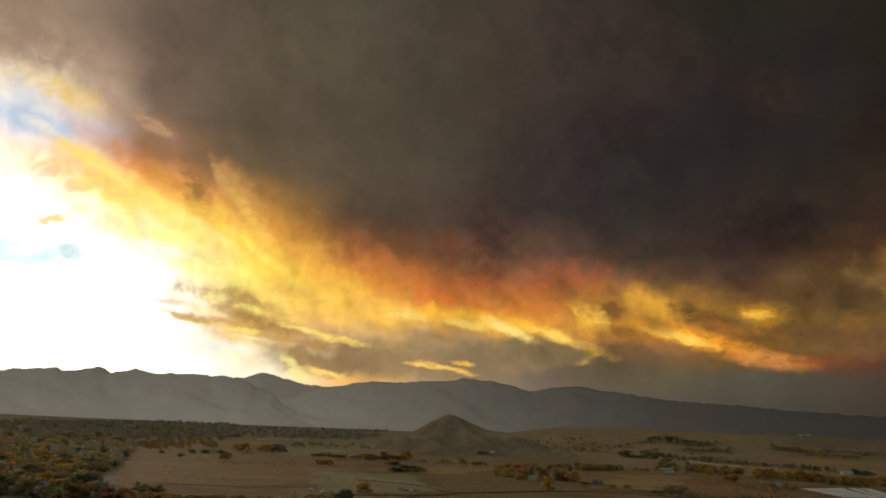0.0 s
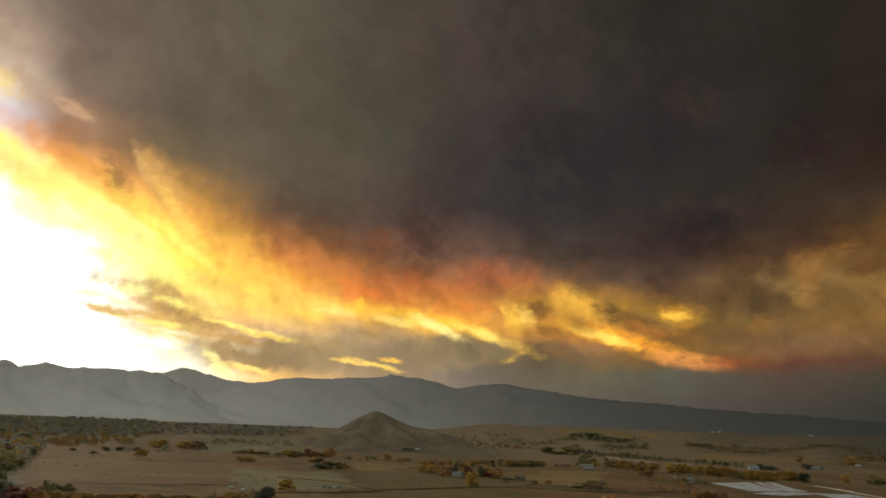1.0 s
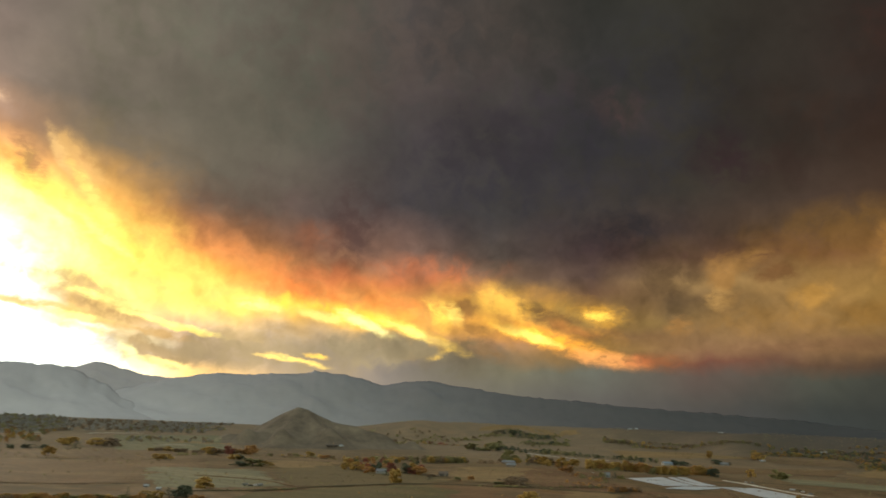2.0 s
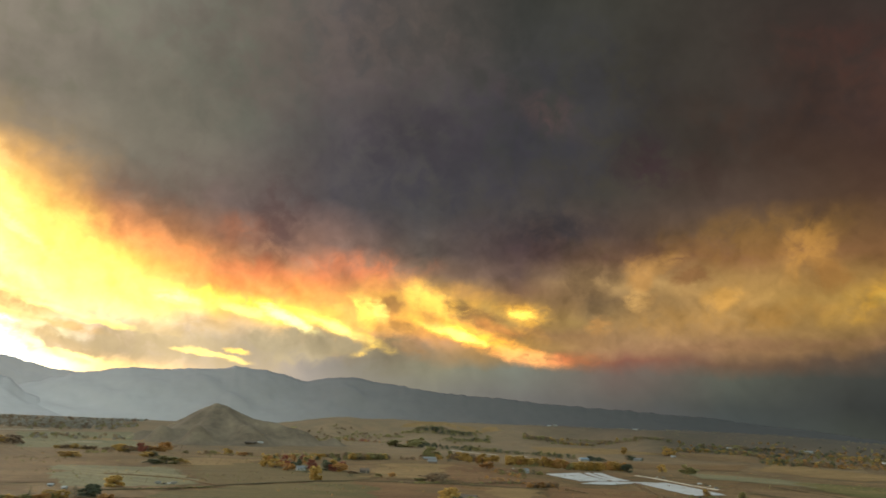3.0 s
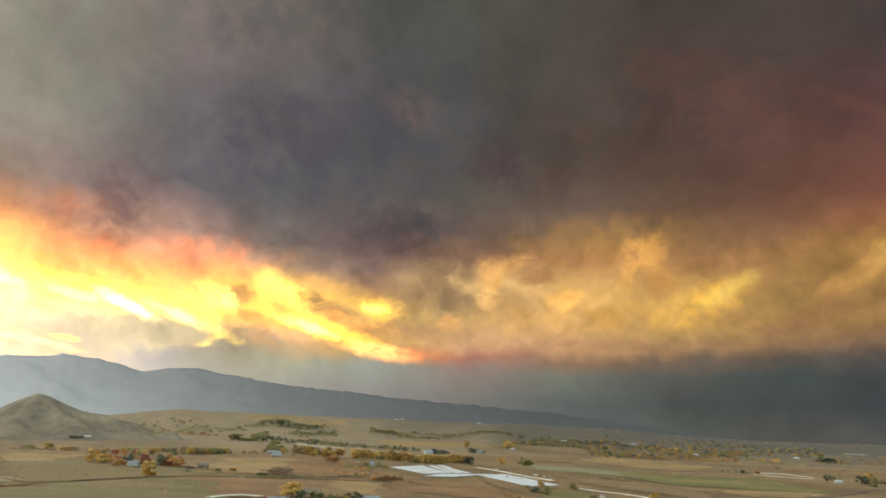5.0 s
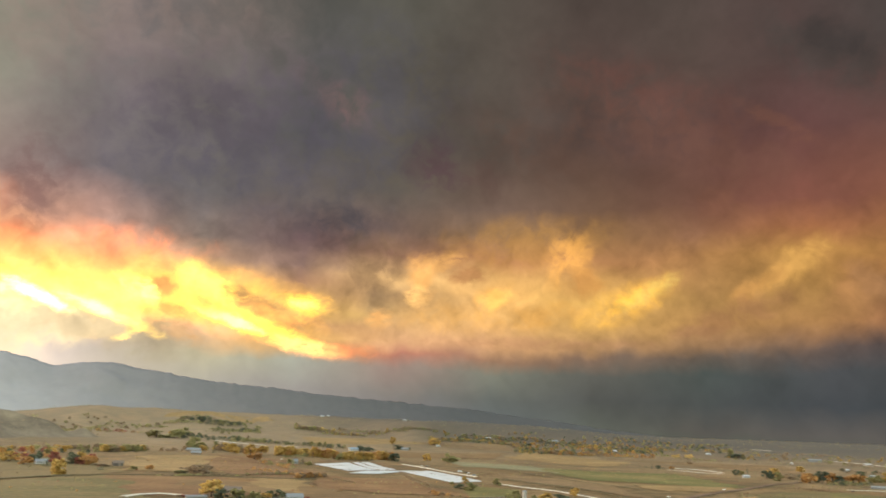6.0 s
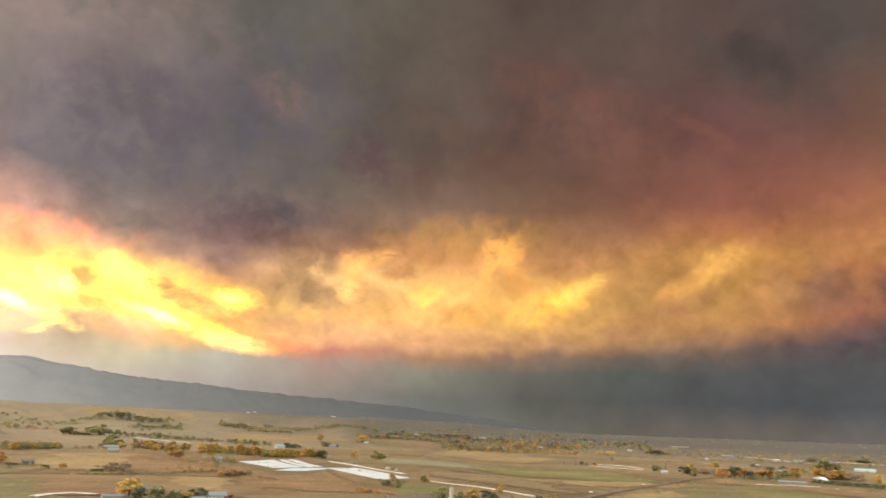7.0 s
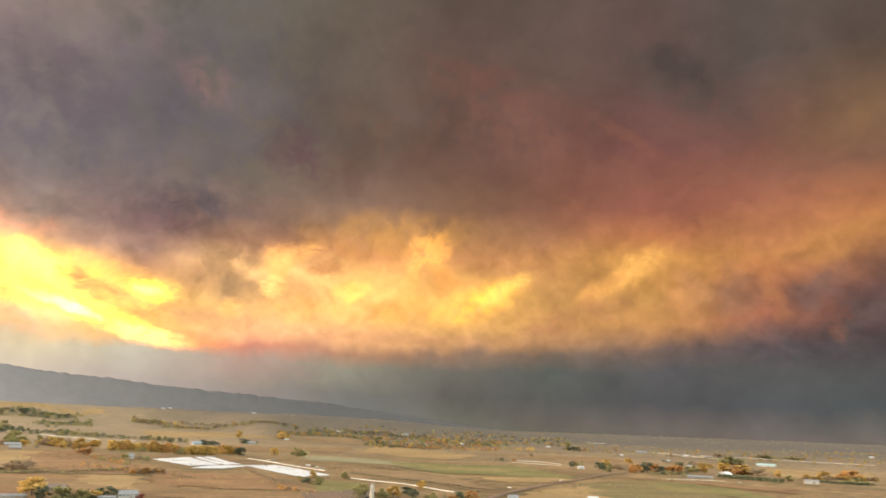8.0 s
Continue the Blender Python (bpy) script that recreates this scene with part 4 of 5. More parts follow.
strip("road", [(2516, 1247), (2489, 1104), (2394, 912)], 8, "pale", "pale country road")
strip("road", [(2541, 1075), (2601, 822), (2608, 655), (2622, 551)], 7, "pale", "pale country road")
strip("track", [(2809, 1689), (2810, 1607)], 14, "pale", "pale bare strip")
strip("track", [(1236, 586), (1305, 560), (1344, 525)], 5, "pale", "pale gravel farm track")
strip("track", [(-90, 717), (-30, 740), (19, 786), (47, 816)], 4, "dark_dirt", "dark earth track along a fence line")
strip("track", [(47, 816), (132, 878), (217, 897), (350, 875), (421, 840)], 5, "dark_dirt", "dark earth track along a fence line")
strip("track", [(-98, 933), (-20, 890), (20, 804)], 4, "tan", "narrow tan dirt track")
strip("track", [(311, 848), (325, 819)], 5, "straw", "pale straw-strewn farm track")
strip("track", [(263, 891), (329, 915), (404, 939), (438, 950)], 5, "dark_dirt", "dark creek bed through the meadow")
strip("track", [(729, 837), (711, 680), (649, 533)], 4, "dark_dirt", "dark earth track")
strip("track", [(-601, 2489), (-570, 2562), (-467, 2649)], 9, "pale", "pale bare strip by the wood")
strip("track", [(-322, 2064), (-288, 2107), (-243, 2138)], 8, "pale", "pale bare strip")
strip("track", [(-739, 2421), (-713, 2446)], 9, "pale", "pale bare strip")

strip("track", [(716, 828), (703, 709), (700, 624)], 5, "dark_dirt", "dark earth track between stubble strips")
strip("track", [(891, 983), (831, 802), (797, 646)], 6, "dark_dirt", "dark earth track between stubble strips")
strip("track", [(1501, 1123), (1490, 1043), (1514, 986)], 6, "pale", "pale gravel farm track")
strip("track", [(149, 640), (166, 657), (184, 664), (201, 642)], 5, "pale", "pale gravel drive beside farm trees")

crop_cover([(557.5, 1008.1), (601.7, 1214.7), (702.3, 1270.3), (624.3, 1031.0)])
crop_cover([(632.2, 1033.7), (711.8, 1273.8), (726.1, 1276.9), (648.5, 1039.7)])
crop_cover([(654.1, 1041.8), (734.8, 1279.0), (753.5, 1280.5), (671.4, 1048.8)])
crop_cover([(571.6, 940.9), (529.9, 953.2), (582.4, 999.8), (694.5, 1012.3)])
crop_cover([(585.4, 774.1), (641.1, 973.9), (716.7, 1021.7), (650.2, 793.2)])

# ---------------------------------------------------------------- trees
rng = random.Random(4)


def mesh_part(name, verts, faces, mat, parent, label="", smooth_it=False):
    me = bpy.data.meshes.new(name)
    me.from_pydata(verts, [], faces)
    me.materials.append(mat)
    if smooth_it:
        me.shade_smooth()
    ob = new(name, me)
    ob.parent = parent
    if label:
        ob["label"] = label
    return ob


def limb(verts, faces, p, q, r0, r1, n=5):
    """A tapered round branch from p to q."""
    p, q = Vector(p), Vector(q)
    d = (q - p).normalized()
    s = d.orthogonal().normalized()
    t = d.cross(s)
    base = len(verts)
    for c, r in ((p, r0), (q, r1)):
        for i in range(n):
            a = 2 * math.pi * i / n
            verts.append(tuple(c + (s * math.cos(a) + t * math.sin(a)) * r))
    for i in range(n):
        k = (i + 1) % n
        faces.append((base + i, base + k, base + n + k, base + n + i))


def leaf(verts, faces, c, size):
    """A clump of leaves: a small folded patch at a random tilt."""
    a = Vector((rng.gauss(0, 1), rng.gauss(0, 1), rng.gauss(0, 1))).normalized()
    b = a.orthogonal().normalized()
    b = (Matrix.Rotation(rng.uniform(0, 6.28), 3, a) @ b) * size
    d = a.cross(b)
    fold = a * size * rng.uniform(0.2, 0.5)
    i = len(verts)
    verts.extend([tuple(c - b), tuple(c - d * 0.8 + fold), tuple(c + b), tuple(c + d * 0.8 + fold)])
    faces.extend([(i, i + 1, i + 2), (i, i + 2, i + 3)])


def broadleaf_meshes(kind, sparse):
    """A tree one metre high and wide: trunk with limbs, and a crown of leaf clumps in uneven lobes."""
    tv, tf, cv, cf = [], [], [], []
    top = Vector((rng.uniform(-0.04, 0.04), rng.uniform(-0.04, 0.04), 0.42))
    limb(tv, tf, (0, 0, -0.02), top, 0.035, 0.022, 7)
    lobes = []
    for i in range(rng.randint(15, 19)):
        a, z = rng.uniform(0, 6.28), rng.uniform(0.08, 0.84)
        reach = 0.38 * math.sqrt(max(0.05, 1 - ((z - 0.36) / 0.56) ** 2)) * rng.uniform(0.45, 1.0)
        lobes.append((Vector((math.cos(a) * reach, math.sin(a) * reach, z)), rng.uniform(0.10, 0.19)))
    for c, r in lobes[:6]:
        limb(tv, tf, top * rng.uniform(0.6, 1.0), c, 0.014, 0.004, 4)
    for c, r in lobes:
        for _ in range(11 if sparse else 26):
            v = Vector((rng.gauss(0, 1), rng.gauss(0, 1), rng.gauss(0, 0.8)))
            v = c + v.normalized() * r * rng.uniform(0.35, 1.05)
            v.z = max(0.03, v.z)
            leaf(cv, cf, v, rng.uniform(0.05, 0.105))
    return tv, tf, cv, cf


def conifer_meshes():
    """A conifer one metre high and wide: straight trunk, drooping whorls of needle clumps, ragged outline."""
    tv, tf, cv, cf = [], [], [], []
    limb(tv, tf, (0, 0, -0.02), (0, 0, 0.95), 0.03, 0.004, 6)
    for w in range(13):
        z = 0.08 + 0.88 * w / 12
        reach = 0.5 * (1 - (z - 0.06) / 0.98) ** 0.8 * rng.uniform(0.8, 1.1)
        for i in range(max(4, int(15 * (1 - w / 14)))):
            a = rng.uniform(0, 6.28)
            q = rng.uniform(0.3, 1.0)
            leaf(cv, cf, Vector((math.cos(a) * reach * q, math.sin(a) * reach * q, z - 0.06 * q + rng.uniform(-0.02, 0.02))), rng.uniform(0.025, 0.06))
    return tv, tf, cv, cf


FIRST = {}


def plant(kind, x, y, high, wide, group=""):
    pick = rng.randint(0, 2)
    tall = kind == "dark" and (wide < high * 0.75 or rng.random() < 0.35)
    key = (kind, pick, tall)
    wide, high = wide * 1.35, high * 0.95
    size = (wide, wide * rng.uniform(0.85, 1.1), high)
    z = stand(x, y) - 0.1
    turn = rng.uniform(0, 360)
    if key in FIRST:
        proto, was = FIRST[key]
        m = pose(x, y, z, 0, 0, turn) @ Matrix.Diagonal((size[0] / was[0], size[1] / was[1], size[2] / was[2], 1))
        return copy_thing(proto, m)
    name, words = LEAF_WORDS[kind]
    if kind == "dark" and not tall:
        name, words = "juniper_tree", "dark green rounded evergreen on the plain"
    root = new(name)
    root.matrix_world = pose(x, y, z, 0, 0, turn) @ Matrix.Diagonal((*size, 1))
    tv, tf, cv, cf = conifer_meshes() if tall else broadleaf_meshes(kind, kind == "brown")
    mesh_part("trunk", tv, tf, BARK, root)
    mesh_part("crown", cv, cf, LEAVES[kind], root)
    tagged(root, words, "tree", "trees on the plain")
    FIRST[key] = (root, size)
    return root


def tree_row(kinds, p, q, count, high, wide):
    """A row of single trees, loosely spaced."""
    p, q, kinds = Vector(p), Vector(q), kinds.split()
    count = int(count * 1.35) + 1
    step = (q - p) / max(1, count - 1)
    for i in range(count):
        c = p + step * (i + rng.uniform(-0.4, 0.4)) + Vector((rng.uniform(-1, 1), rng.uniform(-1, 1))) * wide * 0.4
        k = rng.uniform(0.65, 1.15)
        plant(rng.choice(kinds), c.x, c.y, high * k, wide * (0.4 + 0.6 * k))


def bush(verts, faces, x, y, high, wide, leaves):
    z = stand(x, y)
    for _ in range(leaves):
        a, k = rng.uniform(0, 6.28), math.sqrt(rng.random())
        up = rng.random() ** 0.7
        r = 0.5 * wide * k * (1 - 0.55 * up)
        leaf(verts, faces, Vector((x + math.cos(a) * r, y + math.sin(a) * r, z + high * (0.04 + 0.92 * up))), rng.uniform(0.08, 0.17) * min(high, wide) + 0.25)


SCRUB_WORDS = {"gold": "row of yellow autumn scrub along a ditch", "orange": "row of orange-brown autumn scrub on dry grass", "rust": "row of rusty red scrub",
               "olive": "row of olive-green scrub along a field edge", "dark": "row of dark evergreen scrub along a field edge",
               "brown": "row of half-bare brown scrub on dry grass", "green": "long dark green windbreak hedge"}


def scrub_row(kinds, p, q, count, high, wide):
    """Low scrub along a line, too close to count: one mesh for each leaf colour."""
    p, q, kinds, high = Vector(p), Vector(q), kinds.split(), min(high, 15.0)
    heaps = {k: ([], []) for k in kinds}
    n = max(count, int((q - p).length / (wide * 0.7)))
    for i in range(n):
        c = p.lerp(q, (i + rng.uniform(0, 1)) / n) + Vector((rng.uniform(-1, 1), rng.uniform(-1, 1))) * wide * 0.3
        if kinds[0] != "green" and rng.random() < 0.12:
            continue
        k = rng.uniform(0.5, 1.1) if kinds[0] != "green" else rng.uniform(0.9, 1.05)
        v, f = heaps[rng.choice(kinds)]
        bush(v, f, c.x, c.y, high * k, wide * 1.1, 46)
    for k, (v, f) in heaps.items():
        if f:
            ob = mesh_part("hedge" if k == "green" else "scrub", v, f, LEAVES[k], None)
            tagged(ob, SCRUB_WORDS[k], "hedge" if k == "green" else "scrub", kind="stuff")


def inside(p, poly):
    hit = False
    for a, b in zip(poly, poly[1:] + poly[:1]):
        if (a[1] > p[1]) != (b[1] > p[1]) and p[0] < (b[0] - a[0]) * (p[1] - a[1]) / (b[1] - a[1]) + a[0]:
            hit = not hit
    return hit


def spots(poly, count):
    xs, ys = [p[0] for p in poly], [p[1] for p in poly]
    out = []
    while len(out) < count:
        p = (rng.uniform(min(xs), max(xs)), rng.uniform(min(ys), max(ys)))
        if inside(p, poly):
            out.append(p)
    return out


def wood(kinds, poly, count, low_h, high_h):
    """A wood: single trees near by, and one mesh for each leaf colour farther off."""
    kinds = kinds.split()
    heaps = {k: ([], []) for k in kinds}
    for x, y in spots(poly, count):
        h, k = rng.uniform(low_h, high_h), rng.choice(kinds)
        if math.hypot(x, y) < 1100:
            plant(k, x, y, h, h * rng.uniform(0.85, 1.25))
        else:
            bush(*heaps[k], x, y, h, h * rng.uniform(1.3, 2.0), 90)
    woodland(heaps)


def far_wood(kinds, poly, count, low_h, high_h):
    """Far woods, past counting: clumped crowns, one mesh for each leaf colour."""
    heaps = {k: ([], []) for k in kinds.split()}
    for x, y in spots(poly, count):
        h = rng.uniform(low_h, high_h)
        v, f = heaps[rng.choice(kinds.split())]
        bush(v, f, x, y, h, h * rng.uniform(1.3, 2.1), 60)
    woodland(heaps)


def woodland(heaps):
    for k, (v, f) in heaps.items():
        if f:
            tagged(mesh_part("woodland", v, f, LEAVES[k], None), "far woodland of " + {"gold": "yellow", "orange": "orange", "olive": "olive-green", "dark": "dark green", "brown": "brown", "grey": "haze-grey", "rust": "dark red"}[k] + " autumn trees", "woodland", kind="stuff")


plant("gold", 220, 634, 16.2, 20.2)
plant("dark", 209, 614, 5.6, 5.8)
plant("dark", 221, 614, 10.2, 10.5)
plant("olive", 228, 597, 11.1, 12.8)
plant("olive", 241, 592, 8.9, 10.2)
plant("dark", 252, 607, 8.0, 5.9)
plant("dark", 265, 602, 10.2, 14.5)
plant("gold", 254, 597, 6.7, 11.7)
plant("rust", 283, 581, 5.0, 7.8)
plant("orange", 532, 1324, 17.2, 24.2)
plant("gold", 610, 1544, 25.8, 19.9)
plant("brown", 295, 912, 14.9, 26.8)
plant("brown", 292, 931, 10.1, 15.6)
plant("olive", 557, 1218, 9.2, 13.4)
plant("dark", 575, 1205, 11.5, 18.7)
plant("olive", 579, 1190, 8.0, 13.2)
plant("olive", 605, 1916, 31.2, 36.1)
plant("olive", 611, 1861, 20.3, 19.5)
plant("olive", 631, 1836, 23.4, 19.4)
plant("brown", 531, 1741, 12.6, 18.2)
plant("gold", 672, 1636, 21.3, 31.8)
plant("olive", 773, 2594, 28.0, 54.0)
plant("dark", 937, 2916, 23.8, 30.6)
plant("dark", 1087, 1902, 17.0, 21.9)
plant("dark", 1116, 1904, 13.3, 26.4)
plant("dark", 872, 1369, 18.2, 25.9)
plant("gold", 977, 1397, 19.1, 18.7)
plant("olive", 1030, 1380, 22.3, 32.7)
plant("dark", 1271, 1981, 16.2, 28.2)
plant("gold", 1400, 2217, 27.1, 23.5)
plant("gold", 1550, 2174, 27.6, 42.6)
plant("olive", 553, 733, 5.6, 7.3)
plant("gold", 593, 759, 10.8, 8.7)
plant("dark", 528, 685, 6.7, 12.1)
plant("olive", 523, 662, 10.2, 15.2)
plant("olive", 626, 734, 10.8, 10.6)
plant("dark", 566, 703, 6.2, 12.6)
plant("olive", 492, 550, 11.5, 11.8)
plant("olive", 487, 517, 9.8, 12.8)
plant("gold", 499, 513, 12.4, 12.9)
plant("dark", 542, 537, 8.6, 13.7)
plant("gold", 613, 586, 10.3, 11.9)
plant("dark", 524, 512, 8.9, 10.3)
plant("olive", 521, 484, 7.4, 12.8)
plant("olive", 503, 571, 5.9, 9.1)
plant("dark", 549, 493, 6.4, 10.3)
plant("dark", 550, 475, 9.4, 10.2)
plant("orange", 544, 477, 6.3, 8.7)
plant("orange", 565, 470, 9.5, 13.2)
plant("olive", 587, 494, 6.6, 9.2)
plant("dark", 1545, 1245, 6.8, 11.9)
plant("dark", 1568, 1246, 5.2, 12.0)
plant("dark", 1518, 1187, 13.3, 7.7)
plant("dark", 1548, 1190, 10.1, 11.7)
plant("dark", 1529, 1161, 8.3, 13.4)
plant("brown", 1878, 1332, 11.9, 13.8)
plant("orange", 1568, 1164, 8.4, 11.7)
plant("dark", 1520, 958, 15.5, 12.6)
plant("olive", 1544, 959, 11.0, 14.5)
plant("dark", 1635, 1001, 19.8, 7.7)
plant("dark", 1469, 855, 19.1, 20.4)
plant("gold", 1558, 891, 21.7, 25.1)
plant("olive", 1404, 795, 19.5, 19.3)
plant("brown", 1514, 832, 13.4, 24.1)
plant("dark", 1516, 810, 13.3, 17.2)
plant("orange", 1421, 740, 24.9, 32.0)
plant("dark", 1475, 743, 25.6, 23.1)
plant("gold", 1954, 1040, 15.3, 22.1)
plant("olive", 2326, 1483, 33.3, 22.0)
plant("dark", 2322, 1456, 14.2, 60.1)
plant("orange", 1506, 738, 26.0, 26.8)
plant("dark", 1500, 721, 17.2, 16.6)
plant("orange", 1573, 729, 22.4, 41.5)
plant("olive", 1685, 735, 17.4, 29.4)
plant("gold", 1709, 714, 24.0, 37.0)
plant("gold", 1926, 750, 21.4, 37.1)
plant("olive", 2242, 855, 26.9, 67.0)
plant("orange", 1742, 650, 22.4, 29.7)
plant("gold", 1767, 645, 24.3, 45.0)
plant("brown", 1760, 605, 19.3, 40.9)
plant("gold", 1701, 547, 18.5, 12.5)
plant("gold", 1887, 504, 16.8, 23.4)
plant("orange", 1890, 453, 23.5, 46.6)
plant("olive", 1647, 381, 14.6, 37.1)
plant("olive", 1560, 480, 12.7, 16.3)
plant("dark", 1985, 901, 13.2, 26.1)
plant("brown", 2541, 1014, 14.1, 32.8)
plant("olive", 2656, 891, 14.5, 44.7)
plant("olive", 2677, 801, 12.0, 55.7)
plant("gold", -70, 760, 12.5, 16.0)
plant("dark", -87, 654, 7.4, 13.2)
plant("dark", -76, 664, 11.0, 12.0)
plant("gold", -96, 648, 6.8, 10.5)
plant("dark", -82, 659, 8.0, 9.3)
plant("orange", -64, 642, 5.6, 11.6)
plant("olive", -43, 1219, 12.6, 34.1)
plant("dark", -63, 1212, 8.4, 21.8)
plant("gold", -24, 1241, 8.6, 22.3)
plant("gold", -82, 1407, 9.7, 25.3)
plant("dark", -72, 1413, 9.8, 16.9)
plant("orange", -68, 1727, 23.8, 29.3)
plant("gold", -148, 1605, 16.7, 29.0)
plant("brown", -129, 1597, 16.6, 28.8)
plant("rust", -113, 1681, 20.3, 20.2)
plant("gold", -208, 1360, 9.5, 24.7)
plant("gold", -193, 1346, 9.4, 21.7)
plant("gold", 67, 1732, 12.0, 20.8)
plant("orange", 96, 1655, 8.6, 23.2)
plant("olive", -22, 1679, 5.8, 13.4)
plant("olive", 38, 1692, 5.8, 10.1)
plant("gold", 103, 1190, 12.4, 16.7)
plant("gold", 118, 1166, 15.2, 23.4)
plant("orange", 129, 1103, 11.5, 20.0)
plant("dark", 148, 1175, 11.2, 14.2)
plant("dark", 150, 1058, 11.1, 14.9)
plant("rust", 172, 1156, 16.1, 14.0)
plant("gold", 141, 906, 19.0, 17.4)
plant("dark", 190, 1123, 14.7, 18.2)
plant("rust", 196, 1112, 11.7, 13.5)
plant("orange", 207, 1103, 13.6, 22.4)
plant("gold", 231, 1294, 11.3, 15.7)
plant("gold", 239, 1518, 13.3, 15.3)
plant("olive", 198, 1409, 11.0, 17.0)
plant("gold", 128, 1437, 10.0, 17.3)
plant("dark", 200, 988, 5.2, 14.1)
plant("olive", 242, 1004, 5.4, 12.4)
plant("brown", 221, 1069, 4.7, 17.5)
plant("olive", 567, 1815, 27.9, 26.6)
plant("dark", 561, 1634, 19.4, 13.8)
plant("gold", 564, 1721, 15.6, 18.1)
plant("gold", 610, 1637, 16.6, 24.4)
plant("orange", 624, 1581, 17.6, 30.5)
plant("olive", 633, 1762, 14.5, 18.7)
plant("olive", 637, 2416, 25.8, 54.8)
plant("olive", 691, 2409, 30.2, 55.0)
plant("brown", 320, 990, 10.8, 35.3)
plant("olive", 285, 930, 5.0, 23.3)
plant("gold", 234, 679, 8.1, 12.9)
plant("orange", 265, 1015, 7.2, 10.5)
plant("olive", -260, 667, 10.5, 14.3)
plant("olive", -252, 685, 5.7, 14.6)
plant("dark", -512, 1559, 9.9, 14.7)
plant("gold", -371, 1315, 17.7, 19.1)
plant("dark", -420, 1664, 20.7, 34.3)
plant("gold", -507, 1930, 20.6, 47.8)
plant("dark", -489, 1588, 10.0, 19.9)
plant("dark", -478, 1603, 10.1, 23.4)
plant("dark", -466, 1621, 8.7, 16.8)
plant("gold", -440, 1927, 20.4, 39.4)
plant("brown", -407, 1927, 23.8, 47.2)
plant("dark", -484, 1417, 6.5, 12.0)
plant("dark", -568, 1539, 5.7, 13.1)
plant("rust", -247, 588, 11.0, 21.7)
plant("orange", -234, 584, 8.7, 15.1)
plant("gold", -209, 600, 6.6, 11.5)
plant("dark", -121, 660, 8.7, 5.4)
plant("dark", -91, 674, 8.2, 12.3)
plant("dark", -79, 680, 9.5, 11.0)
plant("gold", -109, 672, 4.7, 12.3)
plant("gold", -226, 598, 7.7, 12.8)
plant("brown", -192, 603, 5.5, 8.9)
plant("gold", -181, 609, 5.5, 8.9)
plant("orange", -165, 611, 5.5, 10.2)
plant("olive", -151, 618, 4.4, 8.9)

tree_row("gold olive brown", (274, 1694), (435, 1724), 14, 12.6, 13.9)
scrub_row("brown olive gold", (-2, 1692), (146, 1639), 14, 8.0, 10.7)
tree_row("gold brown", (621, 1805), (647, 1711), 10, 20.9, 19.4)
tree_row("gold orange gold", (668, 1534), (783, 1626), 12, 22.2, 18.0)
tree_row("gold orange", (732, 1483), (770, 1445), 10, 22.3, 15.8)
tree_row("gold olive gold", (743, 1379), (826, 1382), 14, 19.0, 15.2)
tree_row("gold orange gold", (862, 1444), (890, 1399), 8, 20.0, 16.0)
scrub_row("olive", (635, 1424), (734, 1511), 8, 6.5, 12.9)
scrub_row("dark", (733, 2529), (793, 2445), 15, 18.7, 18.7)
scrub_row("dark", (803, 2447), (862, 2399), 15, 10.2, 14.3)
scrub_row("olive dark olive", (870, 2401), (928, 2190), 24, 17.7, 19.7)
scrub_row("olive dark", (932, 2191), (1005, 2126), 15, 13.2, 18.9)
scrub_row("dark dark olive", (1005, 2126), (1079, 1979), 24, 16.5, 16.5)
scrub_row("dark", (1078, 1876), (1124, 1882), 7, 12.2, 15.6)
scrub_row("olive dark", (852, 2921), (1130, 2975), 34, 17.4, 24.8)
scrub_row("olive dark", (919, 2761), (1153, 2829), 24, 14.3, 28.6)
scrub_row("brown olive", (1290, 2777), (1389, 2773), 12, 27.0, 22.1)
scrub_row("gold brown", (1387, 2767), (1521, 2783), 12, 22.5, 25.0)
scrub_row("brown olive", (1524, 2770), (1636, 2472), 20, 17.1, 29.3)
scrub_row("olive", (1120, 2921), (1173, 2882), 8, 19.9, 22.4)
scrub_row("olive brown", (361, 916), (434, 941), 24, 4.0, 7.3)
scrub_row("brown", (297, 893), (360, 916), 17, 3.1, 7.7)
tree_row("orange brown", (410, 871), (452, 885), 12, 7.8, 8.6)
scrub_row("brown", (287, 974), (297, 893), 10, 3.1, 9.4)
scrub_row("dark brown", (1239, 1953), (1314, 1959), 8, 9.3, 16.8)
scrub_row("gold olive brown dark", (1654, 2360), (1876, 2307), 27, 28.0, 28.0)
scrub_row("gold olive brown dark", (1857, 2284), (1891, 2024), 27, 29.6, 27.4)
scrub_row("brown gold olive dark", (1992, 2305), (2201, 2051), 34, 24.2, 31.4)
scrub_row("dark olive", (1718, 1900), (1799, 1837), 15, 26.6, 24.6)
scrub_row("gold brown dark orange", (1702, 1792), (1820, 1643), 27, 25.5, 25.5)
scrub_row("gold olive dark", (2108, 1964), (2130, 1646), 34, 24.5, 26.7)
scrub_row("gold orange brown", (1820, 1643), (1969, 1521), 20, 17.7, 21.7)
scrub_row("olive gold", (2062, 1593), (2113, 1484), 10, 14.5, 20.7)
scrub_row("olive brown", (1852, 2426), (2001, 2316), 17, 19.5, 26.8)
scrub_row("brown olive", (2044, 1506), (2073, 1343), 12, 8.0, 20.0)
scrub_row("olive brown", (2391, 1357), (2425, 1177), 15, 10.9, 23.9)
scrub_row("brown", (1984, 1224), (2020, 1205), 5, 7.5, 16.8)
